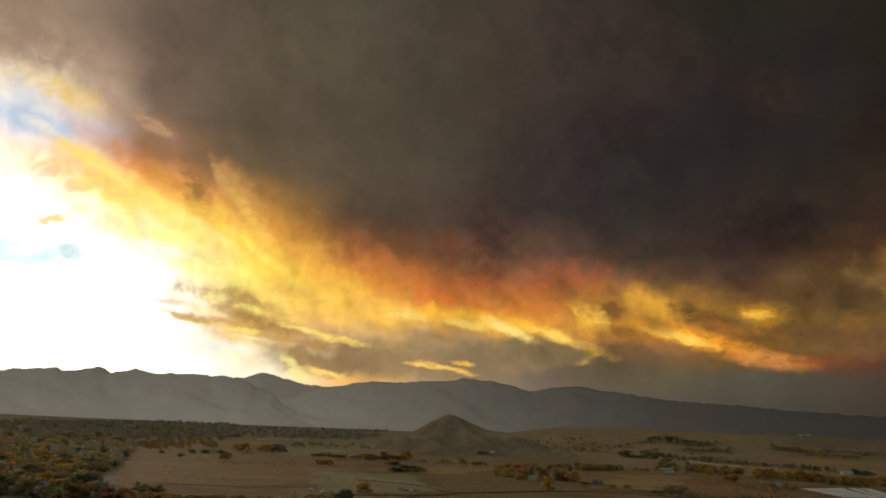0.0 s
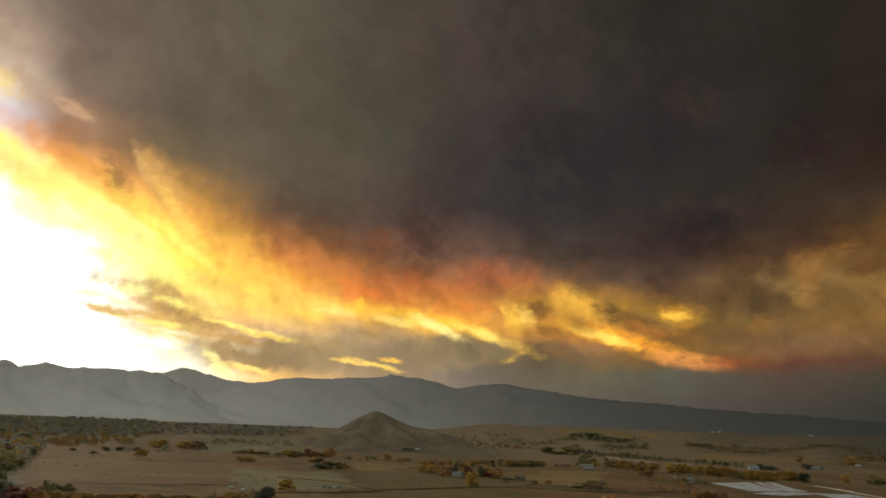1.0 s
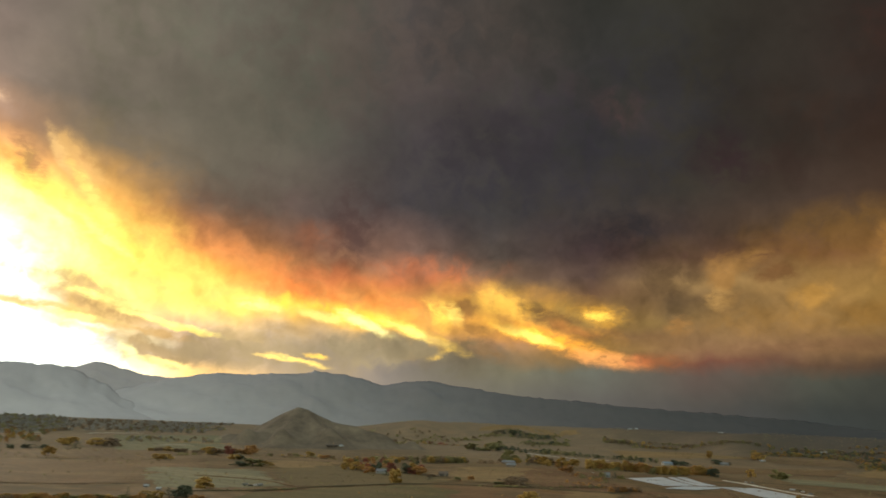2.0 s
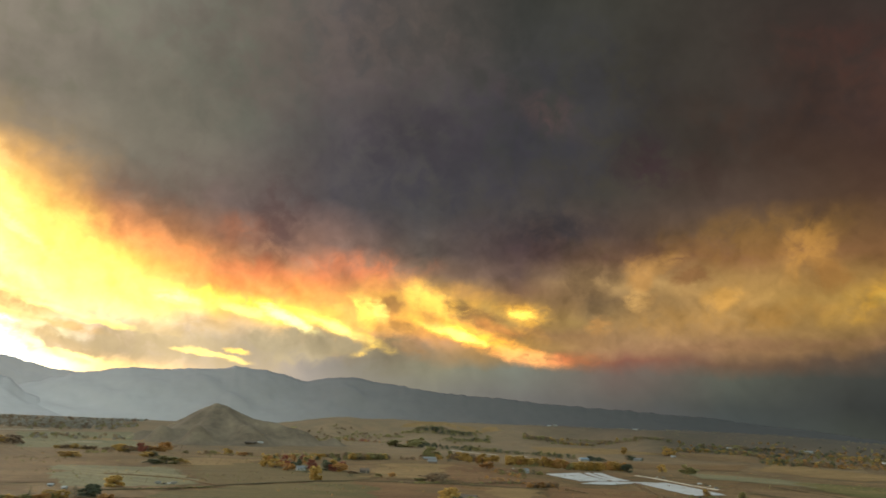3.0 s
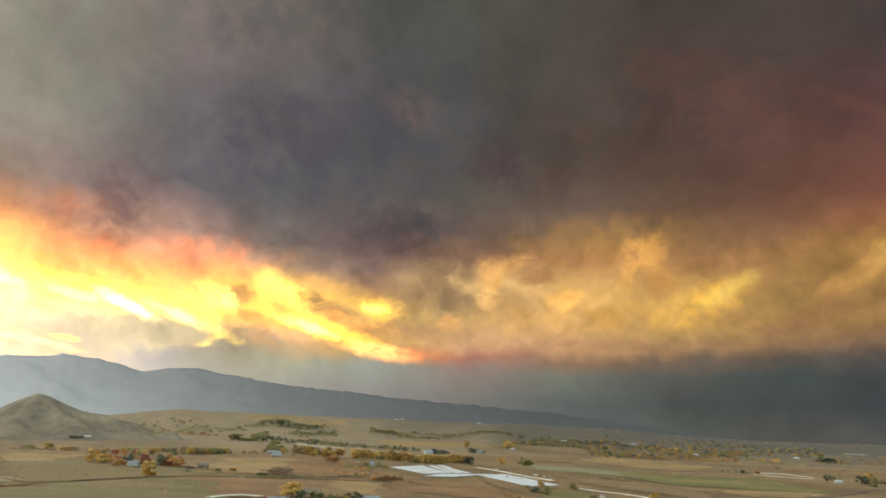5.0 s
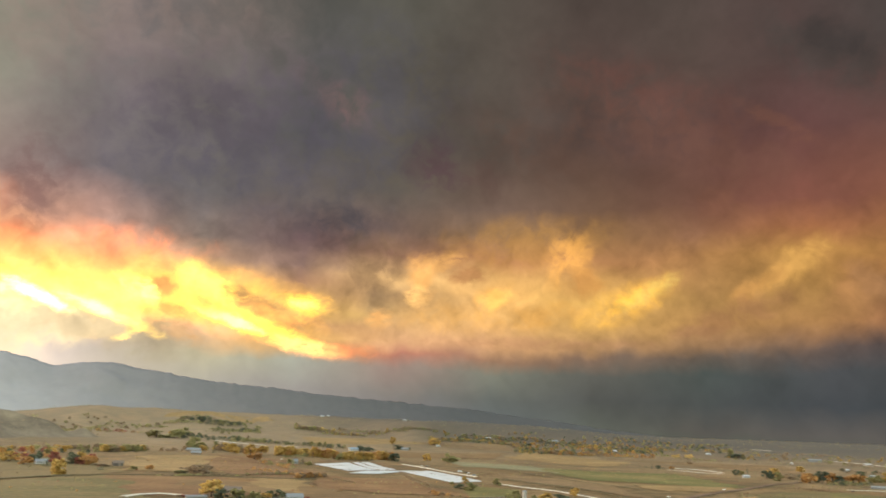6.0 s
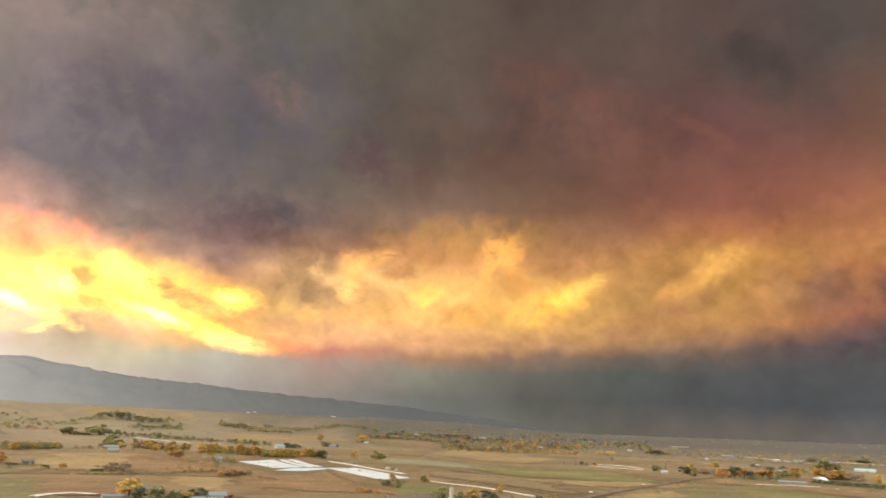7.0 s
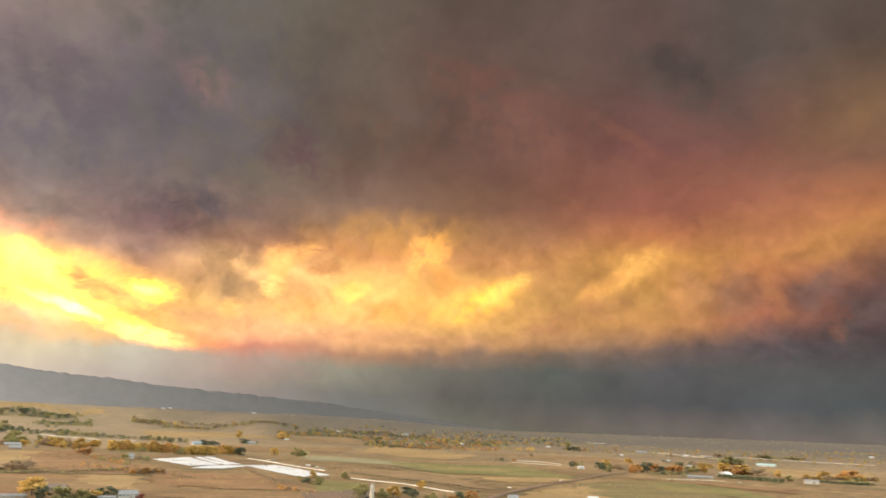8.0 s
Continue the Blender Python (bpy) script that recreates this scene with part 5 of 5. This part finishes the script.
scrub_row("brown olive", (2345, 1119), (2412, 955), 14, 10.4, 24.9)
scrub_row("green", (1506, 603), (1452, 458), 44, 7.5, 10.0)
scrub_row("green", (1590, 434), (1611, 348), 31, 5.3, 10.5)
scrub_row("dark olive", (1405, 696), (1507, 670), 14, 7.7, 12.8)
scrub_row("dark", (1811, 812), (1830, 769), 7, 9.5, 14.3)
tree_row("gold brown", (1709, 498), (1869, 396), 14, 11.8, 16.2)
scrub_row("olive brown", (2428, 943), (2480, 785), 14, 8.3, 27.0)
scrub_row("brown dark", (2065, 1003), (2064, 867), 14, 10.9, 18.1)
scrub_row("olive brown", (2714, 857), (2823, 592), 17, 9.1, 32.0)
scrub_row("brown olive", (2643, 1237), (3157, 660), 27, 9.8, 39.2)
scrub_row("brown olive", (2332, 1803), (2765, 1341), 31, 9.6, 33.6)
scrub_row("rust brown", (193, 643), (212, 627), 12, 2.7, 4.8)
tree_row("olive dark", (231, 600), (250, 593), 8, 6.2, 6.2)
scrub_row("rust", (248, 691), (264, 675), 7, 2.9, 5.3)
scrub_row("brown", (614, 945), (496, 704), 8, 4.0, 7.2)
scrub_row("orange brown", (449, 637), (443, 590), 8, 4.2, 7.3)
scrub_row("brown", (441, 834), (443, 784), 7, 2.9, 5.2)
scrub_row("olive gold brown", (141, 1582), (267, 1714), 20, 9.3, 14.6)
tree_row("gold brown olive", (310, 1579), (420, 1664), 15, 15.9, 14.6)
scrub_row("brown", (449, 1653), (502, 1687), 8, 8.3, 12.5)
scrub_row("dark", (709, 2389), (771, 2383), 12, 12.0, 16.0)
scrub_row("dark", (767, 2333), (840, 2359), 10, 7.9, 15.8)
scrub_row("olive dark", (817, 2276), (883, 2266), 8, 13.5, 17.4)
scrub_row("olive dark", (921, 2886), (1136, 2959), 20, 17.3, 24.7)
scrub_row("olive", (805, 2948), (923, 2893), 14, 12.2, 24.3)
scrub_row("rust olive orange", (503, 2643), (660, 2600), 15, 10.7, 21.4)
scrub_row("olive", (291, 2399), (601, 2932), 17, 8.6, 30.2)
scrub_row("olive", (696, 2936), (799, 2878), 10, 16.8, 26.3)
scrub_row("olive", (1009, 2783), (1104, 2714), 10, 16.5, 25.9)
scrub_row("olive brown", (243, 886), (361, 901), 31, 3.0, 7.6)
scrub_row("olive", (-74, 722), (19, 775), 27, 1.8, 6.0)
scrub_row("olive brown", (-200, 1505), (-154, 1540), 10, 6.1, 14.7)
scrub_row("olive brown", (-12, 1632), (141, 1582), 20, 3.9, 14.1)
scrub_row("olive brown orange", (506, 1239), (476, 1027), 12, 7.9, 10.9)
scrub_row("orange brown", (411, 1027), (441, 881), 14, 5.0, 8.4)
tree_row("gold orange olive", (-267, 609), (-99, 643), 37, 4.2, 8.4)
scrub_row("olive dark", (-842, 1934), (-670, 1993), 15, 10.1, 23.5)
tree_row("gold brown", (-273, 1715), (-187, 1657), 7, 10.9, 19.0)
tree_row("brown orange", (-166, 1694), (-90, 1726), 8, 13.7, 19.2)

wood("gold dark orange rust olive", [(125, 1496), (237, 1696), (288, 1493), (212, 1092), (152, 1072), (99, 1135)], 30, 6, 10)
wood("olive grey olive dark orange grey brown olive gold grey", [(-1246, 1962), (-963, 2205), (-753, 1862), (-492, 1170), (-382, 867), (-317, 706), (-252, 590), (-338, 547)], 600, 10, 17)
wood("olive grey gold orange olive gold brown dark", [(-589, 928), (-455, 927), (-352, 757), (-306, 671), (-249, 587), (-339, 542)], 130, 13, 19)
wood("gold olive brown dark orange olive", [(1729, 2343), (1863, 2106), (1616, 1807), (1712, 1676), (1934, 1683), (2235, 1680), (2434, 1828), (2342, 2037), (2121, 2239), (1932, 2419), (1824, 2497)], 380, 6, 11)
wood("gold orange olive brown", [(781, 1804), (914, 1690), (1013, 1592), (890, 1399), (787, 1478), (665, 1532)], 24, 7, 12)
wood("olive brown gold", [(664, 2799), (1077, 2708), (982, 2467), (583, 2452)], 16, 6, 10)

far_wood("grey brown olive grey", [(-589, 2977), (-337, 3285), (-207, 3067), (-281, 2782), (-510, 2598)], 170, 7, 12)
far_wood("grey brown olive", [(-476, 2433), (-217, 2476), (-200, 2301), (-426, 2189)], 60, 6, 10)
far_wood("olive brown olive", [(854, 2987), (1176, 3001), (1163, 2964), (842, 2936)], 60, 6, 10)
far_wood("olive dark", [(985, 2878), (1165, 2867), (1126, 2767), (969, 2827)], 36, 6, 9)
far_wood("olive brown gold", [(1300, 2855), (1629, 2609), (1591, 2547), (1265, 2772)], 110, 6, 10)
far_wood("olive brown", [(413, 3006), (826, 2967), (815, 2921), (330, 2383)], 90, 6, 10)
far_wood("olive brown", [(1622, 2554), (1785, 2460), (1793, 2430), (1597, 2513)], 40, 6, 9)
far_wood("grey olive grey brown grey", [(-1666, 2431), (-1196, 3294), (-944, 3492), (-709, 2639), (-874, 2196), (-1254, 1842)], 1500, 8, 13)
far_wood("grey brown grey", [(-1122, 3092), (-221, 3585), (-366, 2807), (-693, 2580), (-799, 2222)], 900, 7, 12)
far_wood("olive gold brown orange", [(-952, 2219), (-709, 2639), (-598, 2010), (-650, 1582)], 150, 7, 12)
far_wood("olive brown gold", [(2487, 1599), (3304, 653), (2519, 502), (2216, 1425)], 160, 5, 9)
far_wood("olive brown gold dark", [(2026, 2368), (2918, 1877), (2432, 1564), (2014, 2280)], 200, 6, 11)


def brush(kind, near, far, az0, az1, count, low_h, high_h):
    """Low brush over the open plain, in drifts, too much to count."""
    v, f = [], []
    while len(v) < count * 28:
        r, az = math.sqrt(rng.uniform(near * near, far * far)), rng.uniform(az0, az1)
        x, y, _ = polar(az, r, 0)
        if noise.noise((x * 0.006, y * 0.006, len(kind))) + 0.5 * noise.noise((x * 0.03, y * 0.03, 2)) < 0.12:
            continue
        h = rng.uniform(low_h, high_h)
        bush(v, f, x, y, h, h * rng.uniform(1.2, 2.4), 7)
    tagged(mesh_part("brush", v, f, LEAVES[kind], None), "low " + {"brown": "half-bare brown", "olive": "olive-green", "orange": "orange-brown", "rust": "rusty red"}[kind] + " brush scattered over dry grass", "brush", kind="stuff")


brush("brown", 720, 2600, -20, 80, 3600, 1.0, 3.0)
brush("olive", 720, 2800, -30, 80, 2600, 1.0, 3.2)
brush("orange", 700, 2400, -20, 80, 450, 1.0, 2.6)
brush("rust", 700, 2000, 5, 60, 260, 0.9, 2.0)
# far brush, added to mottle the slopes and break a rim haze would blur
brush("brown", 2500, 4700, 2, 84, 1900, 2.5, 7.0)
brush("olive", 2500, 4600, 2, 84, 1900, 2.5, 7.0)

# ---------------------------------------------------------------- buildings
def box(x0, x1, y0, y1, z0, z1, verts=None, faces=None):
    v, f = ([], []) if verts is None else (verts, faces)
    i = len(v)
    v.extend([(x0, y0, z0), (x1, y0, z0), (x1, y1, z0), (x0, y1, z0), (x0, y0, z1), (x1, y0, z1), (x1, y1, z1), (x0, y1, z1)])
    f.extend([(i, i + 3, i + 2, i + 1), (i + 4, i + 5, i + 6, i + 7), (i, i + 1, i + 5, i + 4), (i + 1, i + 2, i + 6, i + 5), (i + 2, i + 3, i + 7, i + 6), (i + 3, i, i + 4, i + 7)])
    return v, f


def seat(name, x, y, turn, label, category, group=""):
    """An empty on the ground that bears a building's parts; turn: degrees off the line of sight from the camera."""
    root = new(name)
    root.matrix_world = pose(x, y, stand(x, y) + 0.1, 0, 0, -math.degrees(math.atan2(x, y)) + turn)
    return tagged(root, label, category, group)


def gabled(name, label, category, x, y, wide, high, wall, roof, windows=0, door=1.0, turn=12, deep=0.55, pitch=0.45, chimney=False):
    """A gabled building, its long side turned to the camera: walls with gables, a roof of two slabs with eaves, doors
    and framed windows.
    """
    root = seat(name, x, y, turn, label, category, "farm buildings")
    w, d = wide / 2, wide * deep / 2
    d = max(d, 2.2)
    eave = max(1.6, high * (1 - pitch))
    rise = high - eave
    v = [(-w, -d, -0.6), (w, -d, -0.6), (w, d, -0.6), (-w, d, -0.6), (-w, -d, eave), (w, -d, eave), (w, d, eave), (-w, d, eave), (-w, 0, high - 0.12), (w, 0, high - 0.12)]
    f = [(0, 1, 5, 4), (1, 2, 6, 9, 5), (2, 3, 7, 6), (3, 0, 4, 8, 7), (4, 5, 9, 8), (6, 7, 8, 9), (0, 3, 2, 1)]
    mesh_part("wall", v, f, wall, root)
    o, th = 0.5, 0.22
    rv, rf = [], []
    for s in (-1, 1):
        i = len(rv)
        low = eave - rise * o / d
        for zz in (0, th):
            rv.extend([(-w - o, s * (d + o), low + zz), (w + o, s * (d + o), low + zz), (w + o, 0, high + zz), (-w - o, 0, high + zz)])
        rf.extend([(i, i + 1, i + 2, i + 3), (i + 4, i + 7, i + 6, i + 5), (i, i + 4, i + 5, i + 1), (i + 1, i + 5, i + 6, i + 2), (i + 3, i + 2, i + 6, i + 7), (i, i + 3, i + 7, i + 4)])
    mesh_part("roof", rv, rf, roof, root)
    if door:
        hw, hh = 0.5 * door, min(2.1 * max(1, door * 0.55), eave - 0.3)
        mesh_part("door", *box(w * 0.3 - hw, w * 0.3 + hw, -d - 0.06, -d + 0.02, -0.05, hh), DOOR, root)
    for i in range(windows):
        cx = -w + wide * (i + 0.5) / windows
        if abs(cx - w * 0.3) < 0.5 * door + 0.8:
            continue
        win = mesh_part("window", *box(cx - 0.75, cx + 0.75, -d - 0.07, -d + 0.02, eave * 0.38, eave * 0.8), WHITE_WALL, root)
        mesh_part("pane", *box(cx - 0.62, cx + 0.62, -d - 0.09, -d + 0.02, eave * 0.38 + 0.12, eave * 0.8 - 0.12), PANE, win)
    if chimney:
        mesh_part("chimney", *box(-w * 0.4 - 0.4, -w * 0.4 + 0.4, -0.4, 0.4, high - 1.2, high + 0.9), BROWN_WALL, root)
    return root


def white_house(x, y, wide, high):
    gabled("farmhouse", "white farmhouse with a grey shingle roof among trees", "house", x, y, wide, high, WHITE_WALL, GREY_ROOF, 5, 1.0, 14, chimney=True)


def grey_house(x, y, wide, high):
    gabled("farmhouse", "low brown farmhouse with a grey shingle roof", "house", x, y, wide * 0.75, high, BROWN_WALL, GREY_ROOF, 6, 1.0, -8, 0.4, chimney=True)


def blue_house(x, y, wide, high):
    gabled("farmhouse", "white farmhouse with a blue-grey metal roof", "house", x, y, wide, high, WHITE_WALL, BLUE_ROOF, 5, 1.0, 30, 0.5)


def brown_house(x, y, wide, high):
    gabled("farmhouse", "brown timber house with a brown shingle roof behind trees", "house", x, y, wide, high, BROWN_WALL, BROWN_ROOF, 6, 1.0, -12, 0.5, chimney=True)


def metal_shed(x, y, wide, high):
    gabled("machine_shed", "long pale galvanised machine shed", "shed", x, y, wide, high, GREY_WALL, METAL_ROOF, 0, 3.0, 6, 0.4, 0.35)


def grey_shed(x, y, wide, high):
    gabled("shed", "grey farm shed with a shingle roof", "shed", x, y, wide, high, GREY_WALL, GREY_ROOF, 2, 2.0, -15, 0.5, 0.4)


def white_shed(x, y, wide, high):
    gabled("shed", "small white farm shed with a white metal roof", "shed", x, y, wide, high, WHITE_WALL, WHITE_ROOF, 2, 1.6, rng.uniform(-25, 25), 0.6, 0.38)


def white_barn(x, y, wide, high):
    gabled("barn", "white barn with a flat-pitched grey roof", "barn", x, y, wide, high, WHITE_WALL, GREY_ROOF, 0, 4.0, 4, 0.5, 0.25)


def teal_shed(x, y, wide, high):
    gabled("machine_shed", "long shed with a teal metal roof", "shed", x, y, wide, high, WHITE_WALL, TEAL_ROOF, 0, 4.0, -10, 0.35, 0.5)


def long_shed(x, y, wide, high):
    gabled("stable", "long low stable with a pale metal roof", "stable", x, y, wide, high, GREY_WALL, METAL_ROOF, 9, 3.0, 4, 0.22, 0.4)


def dark_barn(x, y, wide, high):
    gabled("barn", "dark weathered barn with a rusty roof", "barn", x, y, wide, high, DARK_WALL, BROWN_ROOF, 0, 3.0, 8, 0.6, 0.4)


def white_dome(x, y, wide, high):
    """A barrel-vaulted riding hall of white fabric with end walls and a large door."""
    root = seat("riding_hall", x, y, -16, "white barrel-vaulted fabric hall beside autumn trees", "hall", "farm buildings")
    w, d, n = wide / 2, wide * 0.8, 14
    verts, faces = [], []
    for j in range(9):
        yy = -d + 2 * d * j / 8
        for i in range(n + 1):
            a = math.pi * i / n
            bulge = 0.12 if j % 2 else 0.0
            verts.append((-math.cos(a) * (w + bulge), yy, math.sin(a) ** 0.8 * (high + bulge) - 0.3))
    for j in range(8):
        for i in range(n):
            k = j * (n + 1) + i
            faces.append((k, k + 1, k + n + 2, k + n + 1))
    mesh_part("vault", verts, faces, FABRIC, root, smooth_it=True)
    for name, yy in (("front_wall", -d - 0.02), ("back_wall", d + 0.02)):
        v = [(-math.cos(math.pi * i / n) * w * 0.99, yy, math.sin(math.pi * i / n) ** 0.8 * high * 0.985 - 0.3) for i in range(n + 1)]
        mesh_part(name, v, [tuple(range(n + 1))], WHITE_WALL, root)
    mesh_part("door", *box(-2.2, 2.2, -d - 0.1, -d, -0.1, min(4.0, high * 0.55)), DOOR, root)


brown_house(247, 662, 18.1, 6.3)
white_house(279, 597, 15.2, 5.4)
metal_shed(204, 625, 16.9, 2.7)
grey_shed(260, 589, 12.4, 2.6)
white_house(571, 1229, 9.7, 8.3)
grey_house(533, 1690, 40.7, 8.4)
blue_house(1065, 1900, 27.8, 9.0)
grey_shed(1282, 1957, 23.9, 7.9)
white_shed(1530, 2122, 14.6, 5.3)
white_shed(1944, 2342, 19.4, 8.3)
white_house(2147, 2172, 42.9, 9.0)
white_shed(2067, 1777, 13.9, 7.4)
white_shed(1426, 876, 12.8, 5.7)
metal_shed(2406, 1231, 38.0, 9.0)
white_shed(2241, 1219, 8.1, 5.2)
white_dome(1590, 620, 21.8, 9.0)
long_shed(1408, 598, 46.9, 5.2)
white_barn(1512, 426, 24.1, 7.5)
white_shed(2117, 1001, 20.9, 6.4)
white_shed(1961, 863, 13.7, 4.4)
teal_shed(2256, 757, 51.6, 8.1)
white_shed(2431, 1078, 23.8, 7.2)
white_shed(3010, 640, 14.7, 5.2)
white_house(611, 455, 9.8, 4.7)
white_shed(691, 410, 10.3, 4.4)
grey_shed(2453, 1009, 20.3, 7.2)
white_shed(2349, 1585, 16.3, 5.8)
white_shed(770, 1001, 6.1, 2.6)
white_shed(1536, 4027, 27.5, 6.4)
white_shed(1684, 3353, 16.8, 5.6)
white_shed(1717, 3349, 14.4, 5.6)
white_shed(1868, 2864, 19.6, 4.6)
white_house(150, 1111, 14.3, 6.9)
dark_barn(242, 1092, 13.6, 6.8)
grey_house(481, 1508, 26.3, 8.6)
dark_barn(147, 2234, 31.4, 6.1)
white_shed(176, 2239, 14.3, 4.6)
white_shed(-107, 729, 3.5, 2.6)
grey_shed(-513, 1076, 11.4, 3.2)
white_shed(-1150, 2790, 30.8, 6.1)
white_shed(-1336, 2380, 20.9, 5.6)
white_shed(-123, 759, 4.3, 2.6)


# ---------------------------------------------------------------- vehicles, silo, pond
def wheels(root, spots_at, r):
    for cx, cy in spots_at:
        v, f, n = [], [], 12
        for yy in (-0.11, 0.11):
            for i in range(n):
                a = 2 * math.pi * i / n
                v.append((cx + math.cos(a) * r, cy + yy, r + math.sin(a) * r))
        f = [(i, (i + 1) % n, n + (i + 1) % n, n + i) for i in range(n)] + [tuple(range(n)), tuple(range(2 * n - 1, n - 1, -1))]
        mesh_part("wheel", v, f, TYRE, root)


def car(x, y, paint, label, turn):
    root = seat("car", x, y, turn, label, "car", "parked vehicles")
    root.location.z += 0.65
    prof = [(-2.2, 0.45), (-2.25, 0.85), (-1.9, 1.0), (-1.2, 1.05), (-0.7, 1.55), (0.9, 1.6), (1.6, 1.1), (2.2, 0.95), (2.25, 0.5)]
    v, n = [], len(prof)
    for yy in (-0.88, 0.88):
        v.extend((px, yy * (0.86 if pz > 1.2 else 1.0), pz) for px, pz in prof)
    f = [(i, i + 1, n + i + 1, n + i) for i in range(n - 1)] + [(n - 1, 0, n, 2 * n - 1), tuple(range(n - 1, -1, -1)), tuple(range(n, 2 * n))]
    mesh_part("body", v, f, paint, root)
    for s in (-1, 1):
        mesh_part("side_window", *box(-0.75, 0.95, s * 0.86 - 0.03, s * 0.86 + 0.03, 1.12, 1.45), PANE, root)
    wheels(root, ((-1.4, -0.8), (1.4, -0.8), (-1.4, 0.8), (1.4, 0.8)), 0.34)


def white_car(x, y):
    car(x, y, CAR_WHITE, "white car parked on a farm track", rng.uniform(-40, 40))


def dark_car(x, y):
    car(x, y, CAR_DARK, "dark car parked on dry grass", rng.uniform(-40, 40))


def trailer(x, y):
    """A box trailer on two axles with a drawbar."""
    root = seat("trailer", x, y, rng.uniform(-25, 25), "grey stock trailer parked on dry grass", "trailer", "parked vehicles")
    root.location.z += 0.65
    mesh_part("box", *box(-2.9, 2.9, -1.15, 1.15, 0.55, 2.5), GREY_WALL, root)
    mesh_part("roof", *box(-3.0, 3.0, -1.2, 1.2, 2.5, 2.62), METAL_ROOF, root)
    mesh_part("drawbar", *box(2.9, 4.4, -0.1, 0.1, 0.5, 0.65), TYRE, root)
    wheels(root, ((-0.9, -1.1), (0.2, -1.1), (-0.9, 1.1), (0.2, 1.1)), 0.4)


def silo(x, y, wide, high):
    root = seat("silo", x, y, 0, "tall pale concrete silo beside autumn trees", "silo")
    r, n = wide / 2, 20
    v, f = [], []
    for z, rr in ((-0.6, r), (high - 1.2, r)):
        v.extend((math.cos(6.2832 * i / n) * rr, math.sin(6.2832 * i / n) * rr, z) for i in range(n))
    f = [(i, (i + 1) % n, n + (i + 1) % n, n + i) for i in range(n)]
    mesh_part("shaft", v, f, CONCRETE, root, smooth_it=True)
    v, f = [], []
    for k in range(5):
        a = math.pi / 2 * k / 4
        v.extend((math.cos(6.2832 * i / n) * (r + 0.12) * max(0.02, math.cos(a)), math.sin(6.2832 * i / n) * (r + 0.12) * max(0.02, math.cos(a)), high - 1.2 + 1.2 * math.sin(a)) for i in range(n))
    f = [(k * n + i, k * n + (i + 1) % n, (k + 1) * n + (i + 1) % n, (k + 1) * n + i) for k in range(4) for i in range(n)]
    mesh_part("cap", v, f, METAL_ROOF, root, "galvanised metal cap", smooth_it=True)
    for k in range(6):
        z = 1.0 + (high - 3) * k / 5
        v, f = [], []
        for zz, rr in ((z, r + 0.02), (z, r + 0.08), (z + 0.18, r + 0.08), (z + 0.18, r + 0.02)):
            v.extend((math.cos(6.2832 * i / n) * rr, math.sin(6.2832 * i / n) * rr, zz) for i in range(n))
        f = [(j * n + i, j * n + (i + 1) % n, (j + 1) * n + (i + 1) % n, (j + 1) * n + i) for j in range(3) for i in range(n)]
        mesh_part("hoop", v, f, METAL_ROOF, root)


white_car(959.0, 624.6)
white_car(727.6, 546.5)
white_car(1327.0, 491.3)
trailer(-33.4, 801.9)
dark_car(-27.5, 795.9)
white_car(-23.2, 804.0)
trailer(-18.4, 801.3)
white_car(817.7, 1185.7)
trailer(818.9, 1168.8)
trailer(716.2, 895.0)
dark_car(755.7, 966.9)
white_car(748.4, 950.1)
white_car(591.5, 1336.3)
dark_car(1190.6, 554.5)

silo(458.4, 499.3, 3.8, 14.7)
pond([(441, 578), (511, 585), (520, 561), (463, 514), (412, 532)])
